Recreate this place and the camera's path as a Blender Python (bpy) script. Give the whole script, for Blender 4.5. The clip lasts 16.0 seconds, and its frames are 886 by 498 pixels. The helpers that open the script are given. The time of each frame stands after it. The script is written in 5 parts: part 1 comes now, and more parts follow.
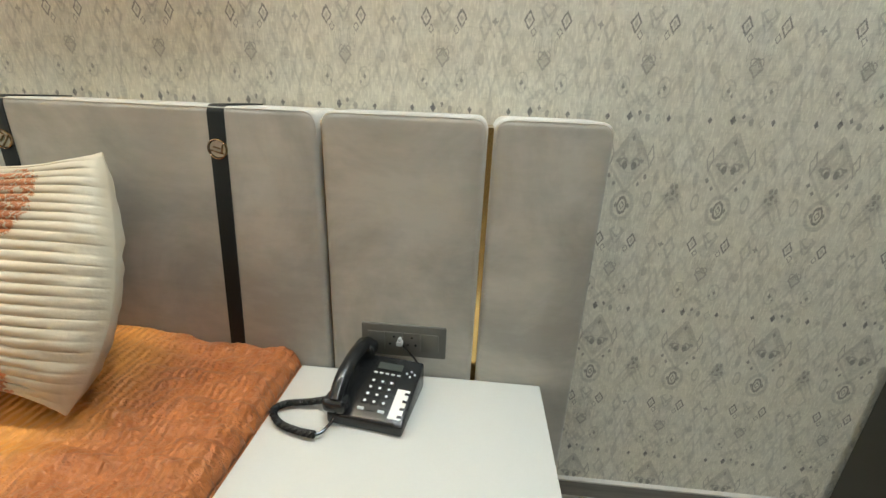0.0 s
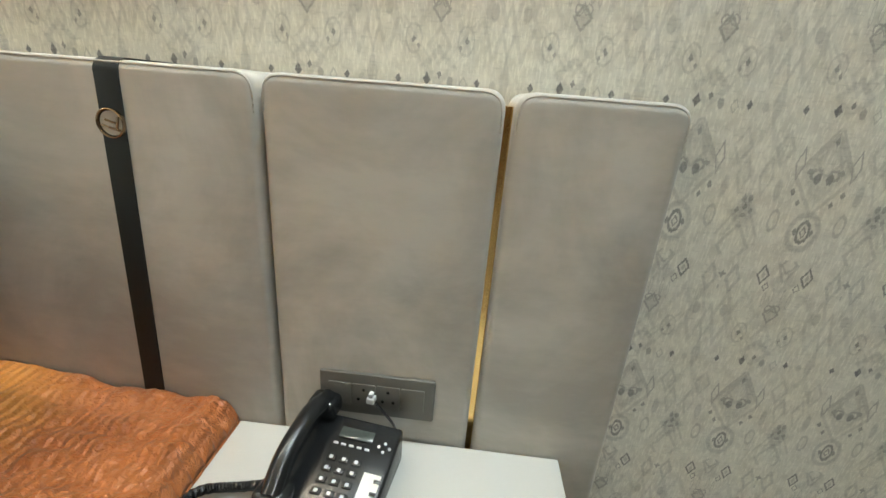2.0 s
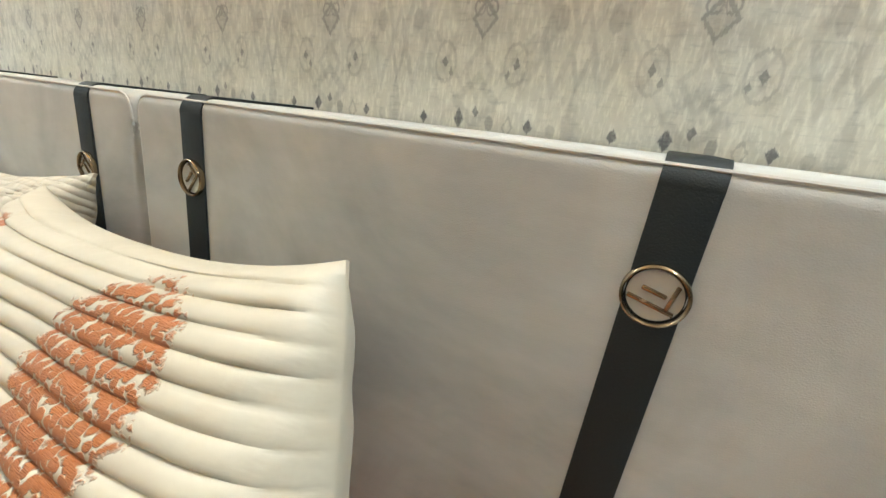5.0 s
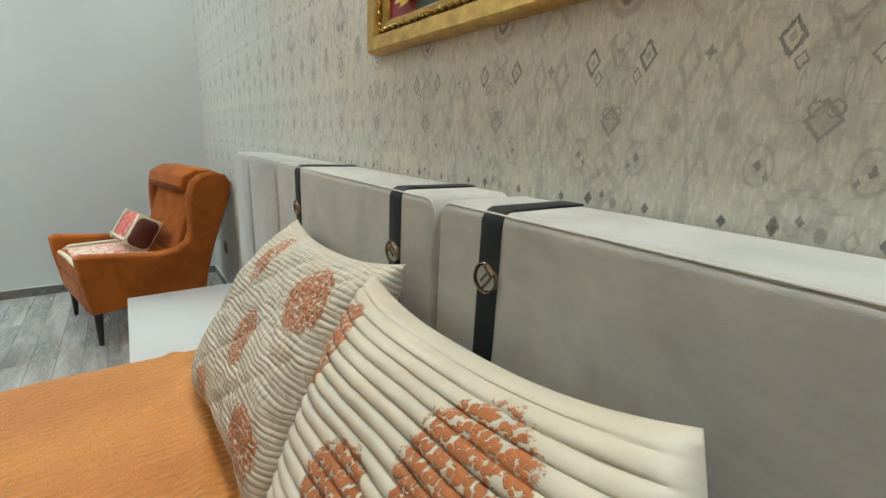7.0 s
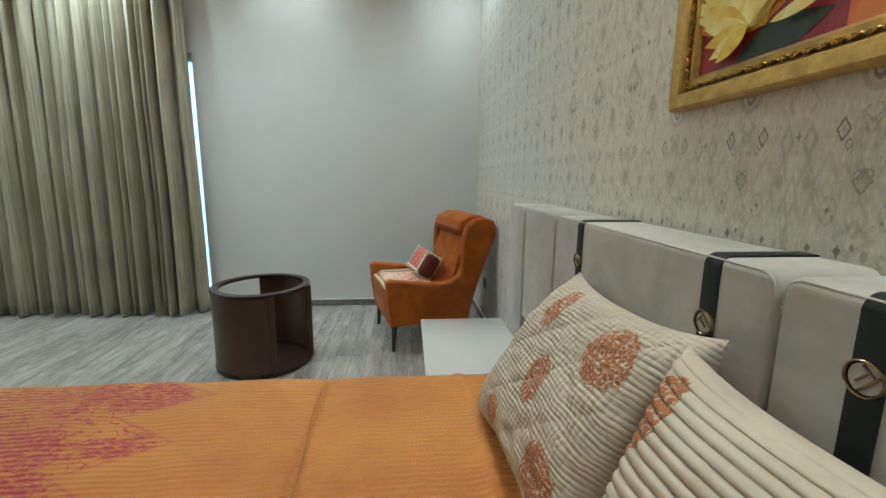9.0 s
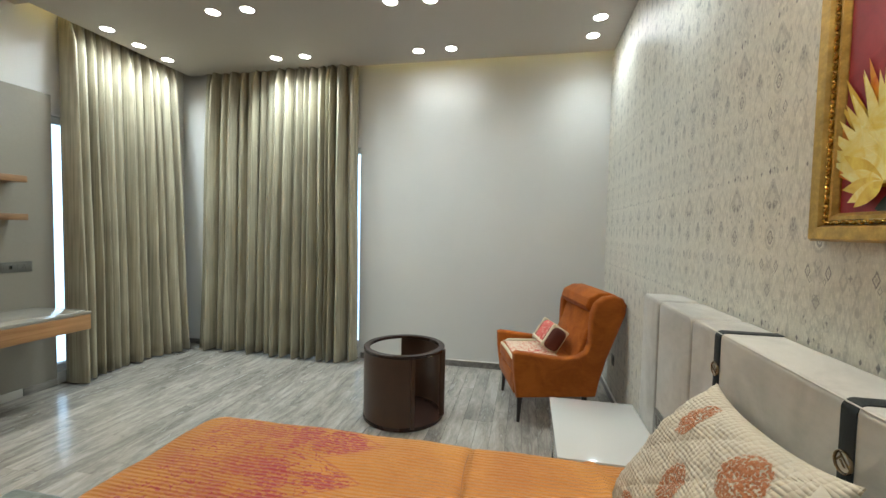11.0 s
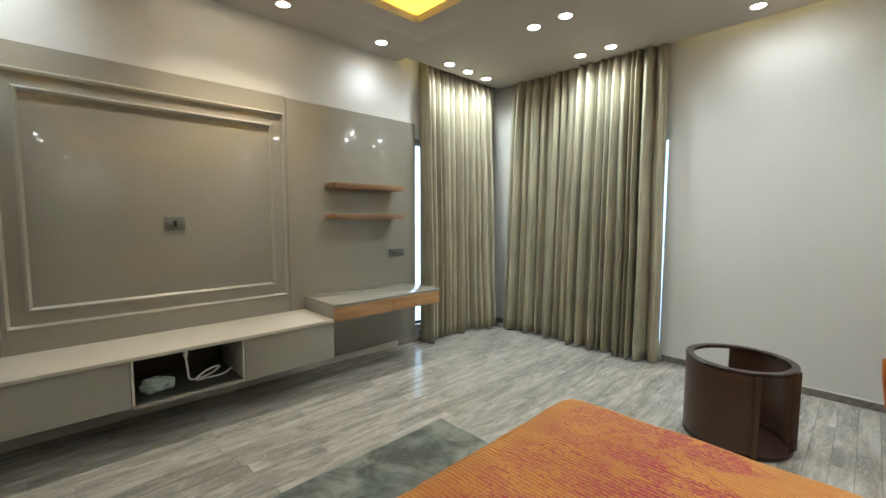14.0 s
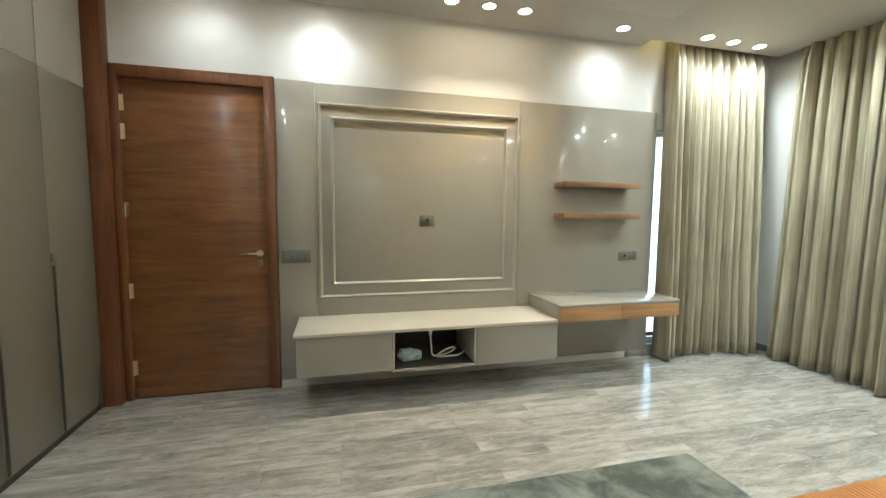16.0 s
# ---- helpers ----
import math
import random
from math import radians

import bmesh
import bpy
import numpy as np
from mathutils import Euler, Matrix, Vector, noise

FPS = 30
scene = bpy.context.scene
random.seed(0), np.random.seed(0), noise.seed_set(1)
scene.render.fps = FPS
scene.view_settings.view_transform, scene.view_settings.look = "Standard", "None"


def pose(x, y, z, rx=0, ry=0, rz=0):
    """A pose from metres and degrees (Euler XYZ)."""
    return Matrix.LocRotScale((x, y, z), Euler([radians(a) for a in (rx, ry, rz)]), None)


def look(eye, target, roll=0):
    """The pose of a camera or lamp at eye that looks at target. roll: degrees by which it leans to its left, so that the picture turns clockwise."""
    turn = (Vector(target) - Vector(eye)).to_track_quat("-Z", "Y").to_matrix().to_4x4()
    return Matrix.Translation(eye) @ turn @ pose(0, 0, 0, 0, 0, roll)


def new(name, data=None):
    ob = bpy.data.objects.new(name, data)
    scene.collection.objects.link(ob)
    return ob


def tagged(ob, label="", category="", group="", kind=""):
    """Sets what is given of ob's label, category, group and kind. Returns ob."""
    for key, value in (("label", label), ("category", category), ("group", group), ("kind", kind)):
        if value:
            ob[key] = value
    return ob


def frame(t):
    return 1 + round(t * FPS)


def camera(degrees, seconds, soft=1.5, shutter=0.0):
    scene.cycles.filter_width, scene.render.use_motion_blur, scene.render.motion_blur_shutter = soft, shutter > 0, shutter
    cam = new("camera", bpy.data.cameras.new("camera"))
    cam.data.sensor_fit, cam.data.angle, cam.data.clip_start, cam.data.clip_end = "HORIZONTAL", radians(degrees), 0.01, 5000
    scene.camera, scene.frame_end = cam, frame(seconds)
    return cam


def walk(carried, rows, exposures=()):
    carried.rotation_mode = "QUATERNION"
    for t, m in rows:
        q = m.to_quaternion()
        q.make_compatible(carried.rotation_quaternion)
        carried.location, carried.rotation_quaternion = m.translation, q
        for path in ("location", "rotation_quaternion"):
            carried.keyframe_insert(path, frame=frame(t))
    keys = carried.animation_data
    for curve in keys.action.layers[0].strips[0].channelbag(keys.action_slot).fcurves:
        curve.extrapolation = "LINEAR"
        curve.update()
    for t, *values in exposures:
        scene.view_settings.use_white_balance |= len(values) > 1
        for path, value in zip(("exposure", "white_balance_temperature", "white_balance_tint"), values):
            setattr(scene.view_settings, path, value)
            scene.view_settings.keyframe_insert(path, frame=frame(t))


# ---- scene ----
cam = camera(93.9, 16.0)
PATH = [
    (0, (1.211, -0.982, 1.12), (1.072, 0.895, 0.444), 2.4),
    (0.5, (1.211, -0.998, 1.163), (1.148, 0.841, 0.379), 2.2),
    (1, (1.227, -0.929, 1.128), (1.171, 0.953, 0.454), 3.0),
    (1.5, (1.243, -0.822, 1.117), (1.103, 1.044, 0.41), 2.8),
    (2, (1.192, -0.731, 1.081), (1.088, 1.141, 0.385), 4.6),
    (2.5, (1.122, -0.653, 1.062), (0.995, 1.203, 0.329), 4.6),
    (3, (1.034, -0.557, 1.049), (0.692, 1.279, 0.334), 5.0),
    (3.5, (0.918, -0.497, 1.075), (0.511, 1.303, 0.305), 6.3),
    (4, (0.812, -0.445, 1.077), (0.341, 1.38, 0.408), 6.1),
    (4.5, (0.738, -0.443, 1.089), (0.087, 1.35, 0.488), 6.7),
    (5, (0.676, -0.45, 1.099), (-0.174, 1.262, 0.509), 6.7),
    (5.2, (0.662, -0.454, 1.102), (-0.265, 1.219, 0.516), 6.6),
    (7.5, (0.563, -0.543, 1.181), (-1.121, 0.43, 0.718), 2.1),
    (8, (0.549, -0.571, 1.179), (-1.258, 0.174, 0.756), 2.1),
    (8.5, (0.547, -0.612, 1.187), (-1.343, -0.089, 0.789), 1.6),
    (9, (0.578, -0.642, 1.209), (-1.385, -0.47, 0.864), 0.6),
    (9.5, (0.626, -0.681, 1.243), (-1.351, -0.7, 0.939), 0.7),
    (9.7, (0.632, -0.677, 1.263), (-1.349, -0.765, 1.008), 0.9),
    (11.8, (0.896, -0.784, 1.395), (-0.987, -1.448, 1.268), 1.3),
    (12, (0.901, -0.805, 1.394), (-0.944, -1.564, 1.251), 1.4),
    (12.5, (0.927, -0.857, 1.404), (-0.831, -1.8, 1.255), 1.1),
    (13, (0.953, -0.91, 1.402), (-0.712, -2.007, 1.245), 0.7),
    (13.5, (0.993, -0.968, 1.398), (-0.571, -2.205, 1.246), 0.5),
    (14, (1.046, -1.04, 1.409), (-0.339, -2.475, 1.248), 0.2),
    (14.5, (1.079, -1.088, 1.407), (-0.089, -2.703, 1.237), 0.6),
    (15, (1.071, -1.103, 1.402), (0.129, -2.859, 1.231), 0.4),
    (15.5, (1.103, -1.107, 1.423), (0.408, -2.972, 1.23), 0.7),
    (16, (1.112, -1.099, 1.415), (0.612, -3.027, 1.24), 0.6),
]
walk(cam, [(t, look(e, g, r)) for t, e, g, r in PATH],
     [(0, 0.42, 6600, 7), (2.4, 0.55, 6450, 7), (3.3, 0.9, 6200, 5), (4.5, 0.82, 6150, 7), (5.2, 0.5, 6200, 8), (7.3, 0.1, 5900, 4), (8.5, -0.08, 5900, 4), (9.5, -0.42, 6150, 6), (11.8, 0.1, 6400, 8), (13, 0.05, 6450, 8), (14, 0.0, 6500, 8), (15, 0.15, 6400, 5), (16, 0.6, 6450, 5)])

# ---- world, light ----
wd = bpy.data.worlds.new("world")
scene.world = wd
wd.use_nodes = True
sky = wd.node_tree.nodes.new("ShaderNodeTexSky")
sky.sky_type, sky.sun_disc, sky.sun_elevation, sky.sun_rotation = "NISHITA", False, radians(50), radians(200)
wd.node_tree.links.new(sky.outputs[0], wd.node_tree.nodes["Background"].inputs[0])
wd.node_tree.nodes["Background"].inputs[1].default_value = 0.1

# room: north wall y = 0, south wall y = SY, west wall x = WX, east side x = EX
WX, EX, SY, CZ = -3.26, 2.75, -4.56, 3.0
PY = -4.54          # face of the lacquered wall panels
WARM, COOL, AMBER = (0.98, 0.86, 0.68), (0.86, 0.98, 1.02), (1.0, 0.62, 0.10)
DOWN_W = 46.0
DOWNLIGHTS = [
    (-2.03, -3.13, 1), (-2.04, -2.84, 1), (-2.89, -3.16, 1, 1.35), (-2.895, -2.855, 1, 1.35),
    (-2.94, -1.74, 1, 0.24), (-2.935, -1.435, 1, 0.24), (-2.11, -1.73, 1), (-2.13, -1.44, 1),
    (-1.29, -4.29, 1, 0.45), (-2.13, -4.24, 1, 1.0), (-2.44, -4.26, 1, 1.0), (-2.76, -4.27, 1, 1.0),
    (0.25, -4.24, 0, 0.7), (-0.05, -4.24, 0, 0.7), (-0.35, -4.24, 0, 0.7), (1.20, -4.26, 1, 0.6), (2.0, -4.26, 1, 0.25),
    # north row: only x -2.87 and -2.57 known, the rest unseen, mirrored fill
    (-2.87, -0.23, 1, 0.40), (-2.57, -0.22, 1, 0.40), (-1.29, -0.24, 1, 0.75), (0.25, -0.26, 0, 0.45), (-0.05, -0.26, 0, 0.45), (-0.35, -0.26, 0, 0.5),
    # unseen too: north-east and east lamps added for light, mirroring the west
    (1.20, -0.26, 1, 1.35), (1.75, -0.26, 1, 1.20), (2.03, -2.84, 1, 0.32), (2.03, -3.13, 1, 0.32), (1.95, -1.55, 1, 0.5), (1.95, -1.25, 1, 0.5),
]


# ---- materials ----
def shade(name):
    m = bpy.data.materials.new(name)
    m.use_nodes = True
    return m, m.node_tree, m.node_tree.nodes["Principled BSDF"]


class Net:
    """Short calls for building shader nodes."""
    def __init__(self, tree):
        self.t = tree

    def node(self, kind, **ins):
        n = self.t.nodes.new(kind)
        for k, v in ins.items():
            self.put(n.inputs[k.replace("_", " ")], v)
        return n

    def put(self, sock, v):
        if isinstance(v, bpy.types.NodeSocket):
            self.t.links.new(v, sock)
        elif v is not None:
            sock.default_value = v

    def m(self, op, a, b=None, c=None):
        n = self.t.nodes.new("ShaderNodeMath")
        n.operation = op
        for i, v in enumerate((a, b, c)):
            self.put(n.inputs[i], v)
        return n.outputs[0]

    def where(self):
        return self.t.nodes.new("ShaderNodeNewGeometry").outputs["Position"]

    def local(self):
        return self.t.nodes.new("ShaderNodeTexCoord").outputs["Object"]

    def rnd(self):
        return self.t.nodes.new("ShaderNodeObjectInfo").outputs["Random"]

    def xyz(self, v):
        n = self.node("ShaderNodeSeparateXYZ", Vector=v)
        return n.outputs[0], n.outputs[1], n.outputs[2]

    def vec(self, x, y, z):
        return self.node("ShaderNodeCombineXYZ", X=x, Y=y, Z=z).outputs[0]

    def stretch(self, v, s, loc=(0, 0, 0), rot=(0, 0, 0)):
        return self.node("ShaderNodeMapping", Vector=v, Scale=s, Location=loc, Rotation=rot).outputs[0]

    def noise(self, v, scale, detail=3.0, rough=0.55, dist=0.0):
        n = self.node("ShaderNodeTexNoise", Vector=v, Scale=scale, Detail=detail, Roughness=rough, Distortion=dist)
        return n.outputs["Fac"]

    def voro(self, v, scale, feature="F1"):
        n = self.t.nodes.new("ShaderNodeTexVoronoi")
        n.feature = feature
        self.put(n.inputs["Vector"], v)
        self.put(n.inputs["Scale"], scale)
        return n.outputs["Distance"]

    def ramp(self, f, lo, hi, a=0.0, b=1.0):
        n = self.node("ShaderNodeMapRange")
        for k, v in zip(range(5), (f, lo, hi, a, b)):
            self.put(n.inputs[k], v)
        return n.outputs[0]

    def mix(self, f, a, b, mode="MIX"):
        n = self.t.nodes.new("ShaderNodeMix")
        n.data_type, n.blend_type = "RGBA", mode
        self.put(n.inputs[0], f)
        for i, v in ((6, a), (7, b)):
            self.put(n.inputs[i], (*v, 1) if isinstance(v, tuple) and len(v) == 3 else v)
        return n.outputs[2]

    def bump(self, h, strength, distance):
        return self.node("ShaderNodeBump", Height=h, Strength=strength, Distance=distance).outputs[0]


def tone(c, k):
    return tuple(min(1.0, x * k) for x in c)


def plain(name, col, rough=0.5, metal=0.0, var=0.12, scale=3.0, bump=0.15, grain=180.0, coat=0.0, sheen=0.0, world=True, stretch=(1, 1, 1), spec=0.5):
    """A surface with cloudy tone, fine grain and uneven gloss."""
    m, t, p = shade(name)
    n = Net(t)
    v = n.stretch(n.where() if world else n.local(), stretch)
    big, fine = n.noise(v, scale, 4), n.noise(v, grain, 2)
    col2 = n.mix(n.ramp(big, 0.3, 0.7), tone(col, 1 - var), tone(col, 1 + var))
    n.put(p.inputs["Base Color"], n.mix(n.ramp(fine, 0.35, 0.65, 0, 0.25), col2, tone(col, 1 - 2 * var)))
    n.put(p.inputs["Roughness"], n.ramp(big, 0.3, 0.7, max(0.02, rough * 0.85), min(1, rough * 1.15)))
    p.inputs["Metallic"].default_value = metal
    p.inputs["Specular IOR Level"].default_value = spec
    p.inputs["Coat Weight"].default_value = coat
    p.inputs["Coat Roughness"].default_value = 0.03
    p.inputs["Sheen Weight"].default_value = sheen
    p.inputs["Sheen Roughness"].default_value = 0.4
    if bump:
        n.put(p.inputs["Normal"], n.bump(fine, bump, 0.001))
    return m


def glow(name, col, power):
    m, t, p = shade(name)
    p.inputs["Base Color"].default_value = (0.8, 0.8, 0.8, 1)
    p.inputs["Emission Color"].default_value = (*col, 1)
    p.inputs["Emission Strength"].default_value = power
    return m


def wood(name, dark, light, along, rough=0.35, per_piece=False, coat=0.0, line=14.0, run=0.9):
    """Wood with grain along the axis x, y or z."""
    m, t, p = shade(name)
    n = Net(t)
    v = n.where()
    if per_piece:
        r = n.rnd()
        v = n.vec(*[n.m("ADD", c, n.m("MULTIPLY", r, k)) for c, k in zip(n.xyz(v), (37.0, 11.0, 5.0))])
    s = {"x": (run, line, line), "y": (line, run, line), "z": (line, line, run)}[along]
    g = n.noise(n.stretch(v, s), 1.6, 8, 0.62, 0.6)
    fine = n.noise(n.stretch(v, tuple(k * 6 for k in s)), 2.0, 3)
    cloud = n.noise(n.stretch(v, (1.2, 1.2, 1.2)), 1.5, 3)
    f = n.m("ADD", n.ramp(g, 0.28, 0.74), n.ramp(fine, 0.3, 0.7, -0.14, 0.14))
    f = n.m("ADD", f, n.ramp(cloud, 0.3, 0.7, -0.18, 0.18))
    if per_piece:
        f = n.m("ADD", f, n.ramp(n.rnd(), 0, 1, -0.12, 0.12))
    n.put(p.inputs["Base Color"], n.mix(f, dark, light))
    n.put(p.inputs["Roughness"], n.ramp(g, 0.3, 0.7, rough * 1.2, rough * 0.85))
    n.put(p.inputs["Normal"], n.bump(n.m("ADD", g, n.m("MULTIPLY", fine, 0.5)), 0.12, 0.002))
    p.inputs["Coat Weight"].default_value = coat
    p.inputs["Coat Roughness"].default_value = 0.12
    return m


def velvet(name, col, dark, scale=4.0, sheen=0.4, world=True):
    """Short-pile cloth with brushed clouds of lighter and darker nap."""
    m, t, p = shade(name)
    n = Net(t)
    v = n.where() if world else n.local()
    a = n.noise(v, scale, 5, 0.6, 0.8)
    b = n.noise(n.stretch(v, (1, 1, 3)), scale * 4, 4, 0.6)
    fine = n.noise(v, 900, 2)
    f = n.m("ADD", n.ramp(a, 0.36, 0.62), n.ramp(b, 0.3, 0.75, -0.2, 0.2))
    n.put(p.inputs["Base Color"], n.mix(f, dark, col))
    p.inputs["Roughness"].default_value = 0.85
    p.inputs["Specular IOR Level"].default_value = 0.2
    p.inputs["Sheen Weight"].default_value = sheen
    p.inputs["Sheen Roughness"].default_value = 0.35
    n.put(p.inputs["Normal"], n.bump(n.m("ADD", n.m("MULTIPLY", b, 0.6), fine), 0.2, 0.0015))
    return m


def wallpaper():
    """Printed paper: a faded ikat design that repeats every 0.2165 m across and 0.463 m up."""
    m, t, p = shade("wallpaper")
    n = Net(t)
    pos = n.where()
    x, y, z = n.xyz(pos)
    wob = n.m("MULTIPLY", n.m("SUBTRACT", n.noise(pos, 75, 4, 0.7), 0.5), 0.006)
    u = n.m("SUBTRACT", n.m("WRAP", n.m("ADD", n.m("SUBTRACT", x, 1.7695), wob), 0.10825, -0.10825), 0.0)
    feather = n.m("MULTIPLY", n.m("SUBTRACT", n.noise(n.stretch(pos, (1, 1, 0.05)), 420, 2), 0.5), 0.009)
    v = n.m("WRAP", n.m("ADD", n.m("MULTIPLY", n.m("SUBTRACT", 1.284, z), 0.9654), n.m("ADD", wob, feather)), 0.417, -0.03)
    au = n.m("ABSOLUTE", u)

    def gap(c, at, half):
        return n.m("DIVIDE", n.m("ABSOLUTE", n.m("SUBTRACT", c, at)), half)

    def diamond(c, at, down, w, h):
        return n.m("ADD", gap(c, at, w), gap(v, down, h))

    def oval(c, at, down, w, h):
        return n.m("SQRT", n.m("ADD", n.m("POWER", gap(c, at, w), 2.0), n.m("POWER", gap(v, down, h), 2.0)))

    def fill(d, k):
        return n.ramp(d, 1.15, 0.85, 0.0, k)

    def legs(top, foot, lean, k, c=None):
        """Two strokes that spread from the middle line between two levels."""
        run = n.m("SUBTRACT", v, top)
        off = n.m("ABSOLUTE", n.m("SUBTRACT", au if c is None else c, n.m("MULTIPLY", run, lean)))
        span = n.m("MULTIPLY", n.ramp(v, top, top + 0.004), n.ramp(v, foot, foot - 0.004))
        return n.m("MULTIPLY", n.ramp(off, 0.0032, 0.0014, 0.0, k), span)

    def line(d, k, at=0.85, wide=0.22):
        return n.ramp(n.m("ABSOLUTE", n.m("SUBTRACT", d, at)), wide, wide * 0.5, 0.0, k)

    shapes = [
        line(diamond(au, 0.038, 0.0, 0.0115, 0.019), 0.85), fill(diamond(au, 0.038, 0.0, 0.004, 0.007), 0.35),
        line(diamond(au, 0.027, 0.021, 0.0065, 0.0095), 0.7), fill(oval(au, 0.1095, 0.005, 0.0035, 0.009), 0.6),
        fill(oval(au, 0.1095, 0.005, 0.008, 0.003), 0.6), fill(oval(au, 0.1095, 0.03, 0.003, 0.005), 0.4),
        fill(diamond(u, 0.0, 0.074, 0.015, 0.020), 0.2), line(diamond(u, 0.0, 0.074, 0.015, 0.020), 0.55), line(oval(au, 0.007, 0.064, 0.007, 0.008), 0.5), line(oval(au, 0.010, 0.040, 0.003, 0.018), 0.25), line(oval(au, 0.022, 0.046, 0.003, 0.016), 0.25),
        line(oval(au, 0.042, 0.117, 0.014, 0.022), 0.24, 0.9, 0.12),
        fill(diamond(au, 0.043, 0.117, 0.004, 0.006), 0.7), fill(diamond(au, 0.034, 0.127, 0.003, 0.005), 0.6),
        line(diamond(u, 0.0, 0.125, 0.020, 0.03), 0.16), fill(oval(au, 0.083, 0.075, 0.007, 0.012), 0.3),
        line(diamond(au, 0.1095, 0.10, 0.014, 0.045), 0.2), line(diamond(au, 0.085, 0.09, 0.02, 0.06), 0.16),
        fill(diamond(u, -0.018, 0.174, 0.0062, 0.0105), 1.0), fill(diamond(au, 0.065, 0.176, 0.005, 0.0075), 0.95),
        fill(diamond(u, 0.002, 0.166, 0.004, 0.006), 0.8), fill(oval(u, 0.02, 0.176, 0.005, 0.008), 0.5),
        fill(oval(u, 0.09, 0.178, 0.005, 0.007), 0.25), line(diamond(u, 0.042, 0.178, 0.007, 0.012), 0.3),
        line(diamond(u, 0.0, 0.272, 0.052, 0.070), 0.2, 0.9, 0.10), line(diamond(u, 0.0, 0.240, 0.030, 0.036), 0.2, 0.9, 0.14), line(diamond(au, 0.044, 0.255, 0.008, 0.028), 0.5),
        fill(oval(au, 0.010, 0.276, 0.006, 0.009), 0.75), line(oval(au, 0.014, 0.270, 0.010, 0.010), 0.5, 0.8, 0.3), fill(oval(au, 0.024, 0.266, 0.006, 0.005), 0.5), fill(diamond(u, 0.0, 0.218, 0.004, 0.008), 0.6),
        fill(diamond(au, 0.040, 0.300, 0.0045, 0.0065), 0.7), fill(diamond(au, 0.027, 0.317, 0.004, 0.006), 0.7),
        line(oval(u, 0.0, 0.366, 0.011, 0.021), 0.8, 0.85, 0.22), line(diamond(u, 0.0, 0.366, 0.006, 0.011), 0.7, 0.8, 0.3),
        fill(diamond(au, 0.0135, 0.366, 0.004, 0.007), 0.7), fill(diamond(au, 0.1095, 0.330, 0.006, 0.009), 0.7),
        fill(diamond(au, 0.097, 0.338, 0.004, 0.007), 0.5), fill(oval(au, 0.103, 0.317, 0.004, 0.006), 0.5), fill(oval(au, 0.1095, 0.345, 0.007, 0.004), 0.45),
        line(oval(au, 0.055, 0.35, 0.009, 0.02), 0.3), line(diamond(u, 0.0, -0.022, 0.016, 0.018), 0.32), line(diamond(au, 0.1095, 0.40, 0.03, 0.045), 0.22, 0.9, 0.15),
        legs(0.196, 0.262, 0.62, 0.30), legs(0.208, 0.262, 0.42, 0.14), legs(0.318, 0.384, 0.55, 0.20, n.m("SUBTRACT", 0.10825, au)), legs(0.330, 0.384, 0.40, 0.14, n.m("SUBTRACT", 0.10825, au)),
        legs(-0.026, 0.012, -0.45, 0.28, n.m("SUBTRACT", au, 0.018)), legs(0.085, 0.150, -0.75, 0.13, n.m("SUBTRACT", au, 0.060)), legs(0.085, 0.158, -0.62, 0.11, n.m("SUBTRACT", au, 0.068)),
        line(diamond(au, 0.075, 0.235, 0.016, 0.03), 0.18), line(diamond(au, 0.09, 0.28, 0.012, 0.035), 0.16),
    ]
    total = shapes[0]
    for s in shapes[1:]:
        total = n.m("MAXIMUM", total, s)
    total = n.m("POWER", total, 0.92)

    def most(items):
        out = items[0]
        for s in items[1:]:
            out = n.m("MAXIMUM", out, s)
        return out

    # pale flames and grey grounds that carry the small marks
    pale = most([fill(diamond(au, 0.1095, 0.075, 0.014, 0.06), 0.6),
                 fill(diamond(au, 0.1095, 0.25, 0.015, 0.05), 0.6),
                 fill(diamond(u, 0.0, 0.02, 0.012, 0.03), 0.6), fill(oval(au, 0.07, 0.36, 0.010, 0.022), 0.5), fill(oval(au, 0.085, 0.14, 0.008, 0.018), 0.5)])
    grey = most([fill(oval(u, 0.0, 0.070, 0.026, 0.036), 0.20), line(diamond(u, 0.0, 0.262, 0.040, 0.060), 0.28, 0.75, 0.35), fill(diamond(u, 0.0, 0.262, 0.022, 0.034), 0.15),
                 line(oval(u, 0.0, 0.366, 0.026, 0.034), 0.4, 0.9, 0.2), fill(diamond(au, 0.1095, 0.34, 0.024, 0.036), 0.4), fill(diamond(au, 0.1095, 0.17, 0.010, 0.045), 0.35),
                 line(diamond(au, 0.052, 0.085, 0.030, 0.060), 0.2, 0.85, 0.22), fill(oval(au, 0.065, 0.30, 0.006, 0.018), 0.4), fill(diamond(u, 0.0, 0.012, 0.026, 0.026), 0.3),
                 line(diamond(au, 0.088, 0.012, 0.014, 0.03), 0.4, 0.8, 0.3), line(diamond(u, 0.0, 0.155, 0.030, 0.030), 0.3, 0.8, 0.3), line(diamond(au, 0.1095, 0.245, 0.036, 0.05), 0.18, 0.85, 0.25)])
    streak = n.noise(n.stretch(pos, (1, 1, 0.22)), 230, 4, 0.65)
    cross = n.noise(n.stretch(pos, (0.22, 1, 1)), 230, 3, 0.6)
    cloud = n.noise(pos, 34, 5, 0.6)
    worn = n.ramp(n.m("ADD", streak, n.m("MULTIPLY", cross, 0.5)), 0.50, 0.80, 0.55, 1.0)
    base = n.mix(n.ramp(cloud, 0.34, 0.66), (0.60, 0.575, 0.50), (0.74, 0.715, 0.63))
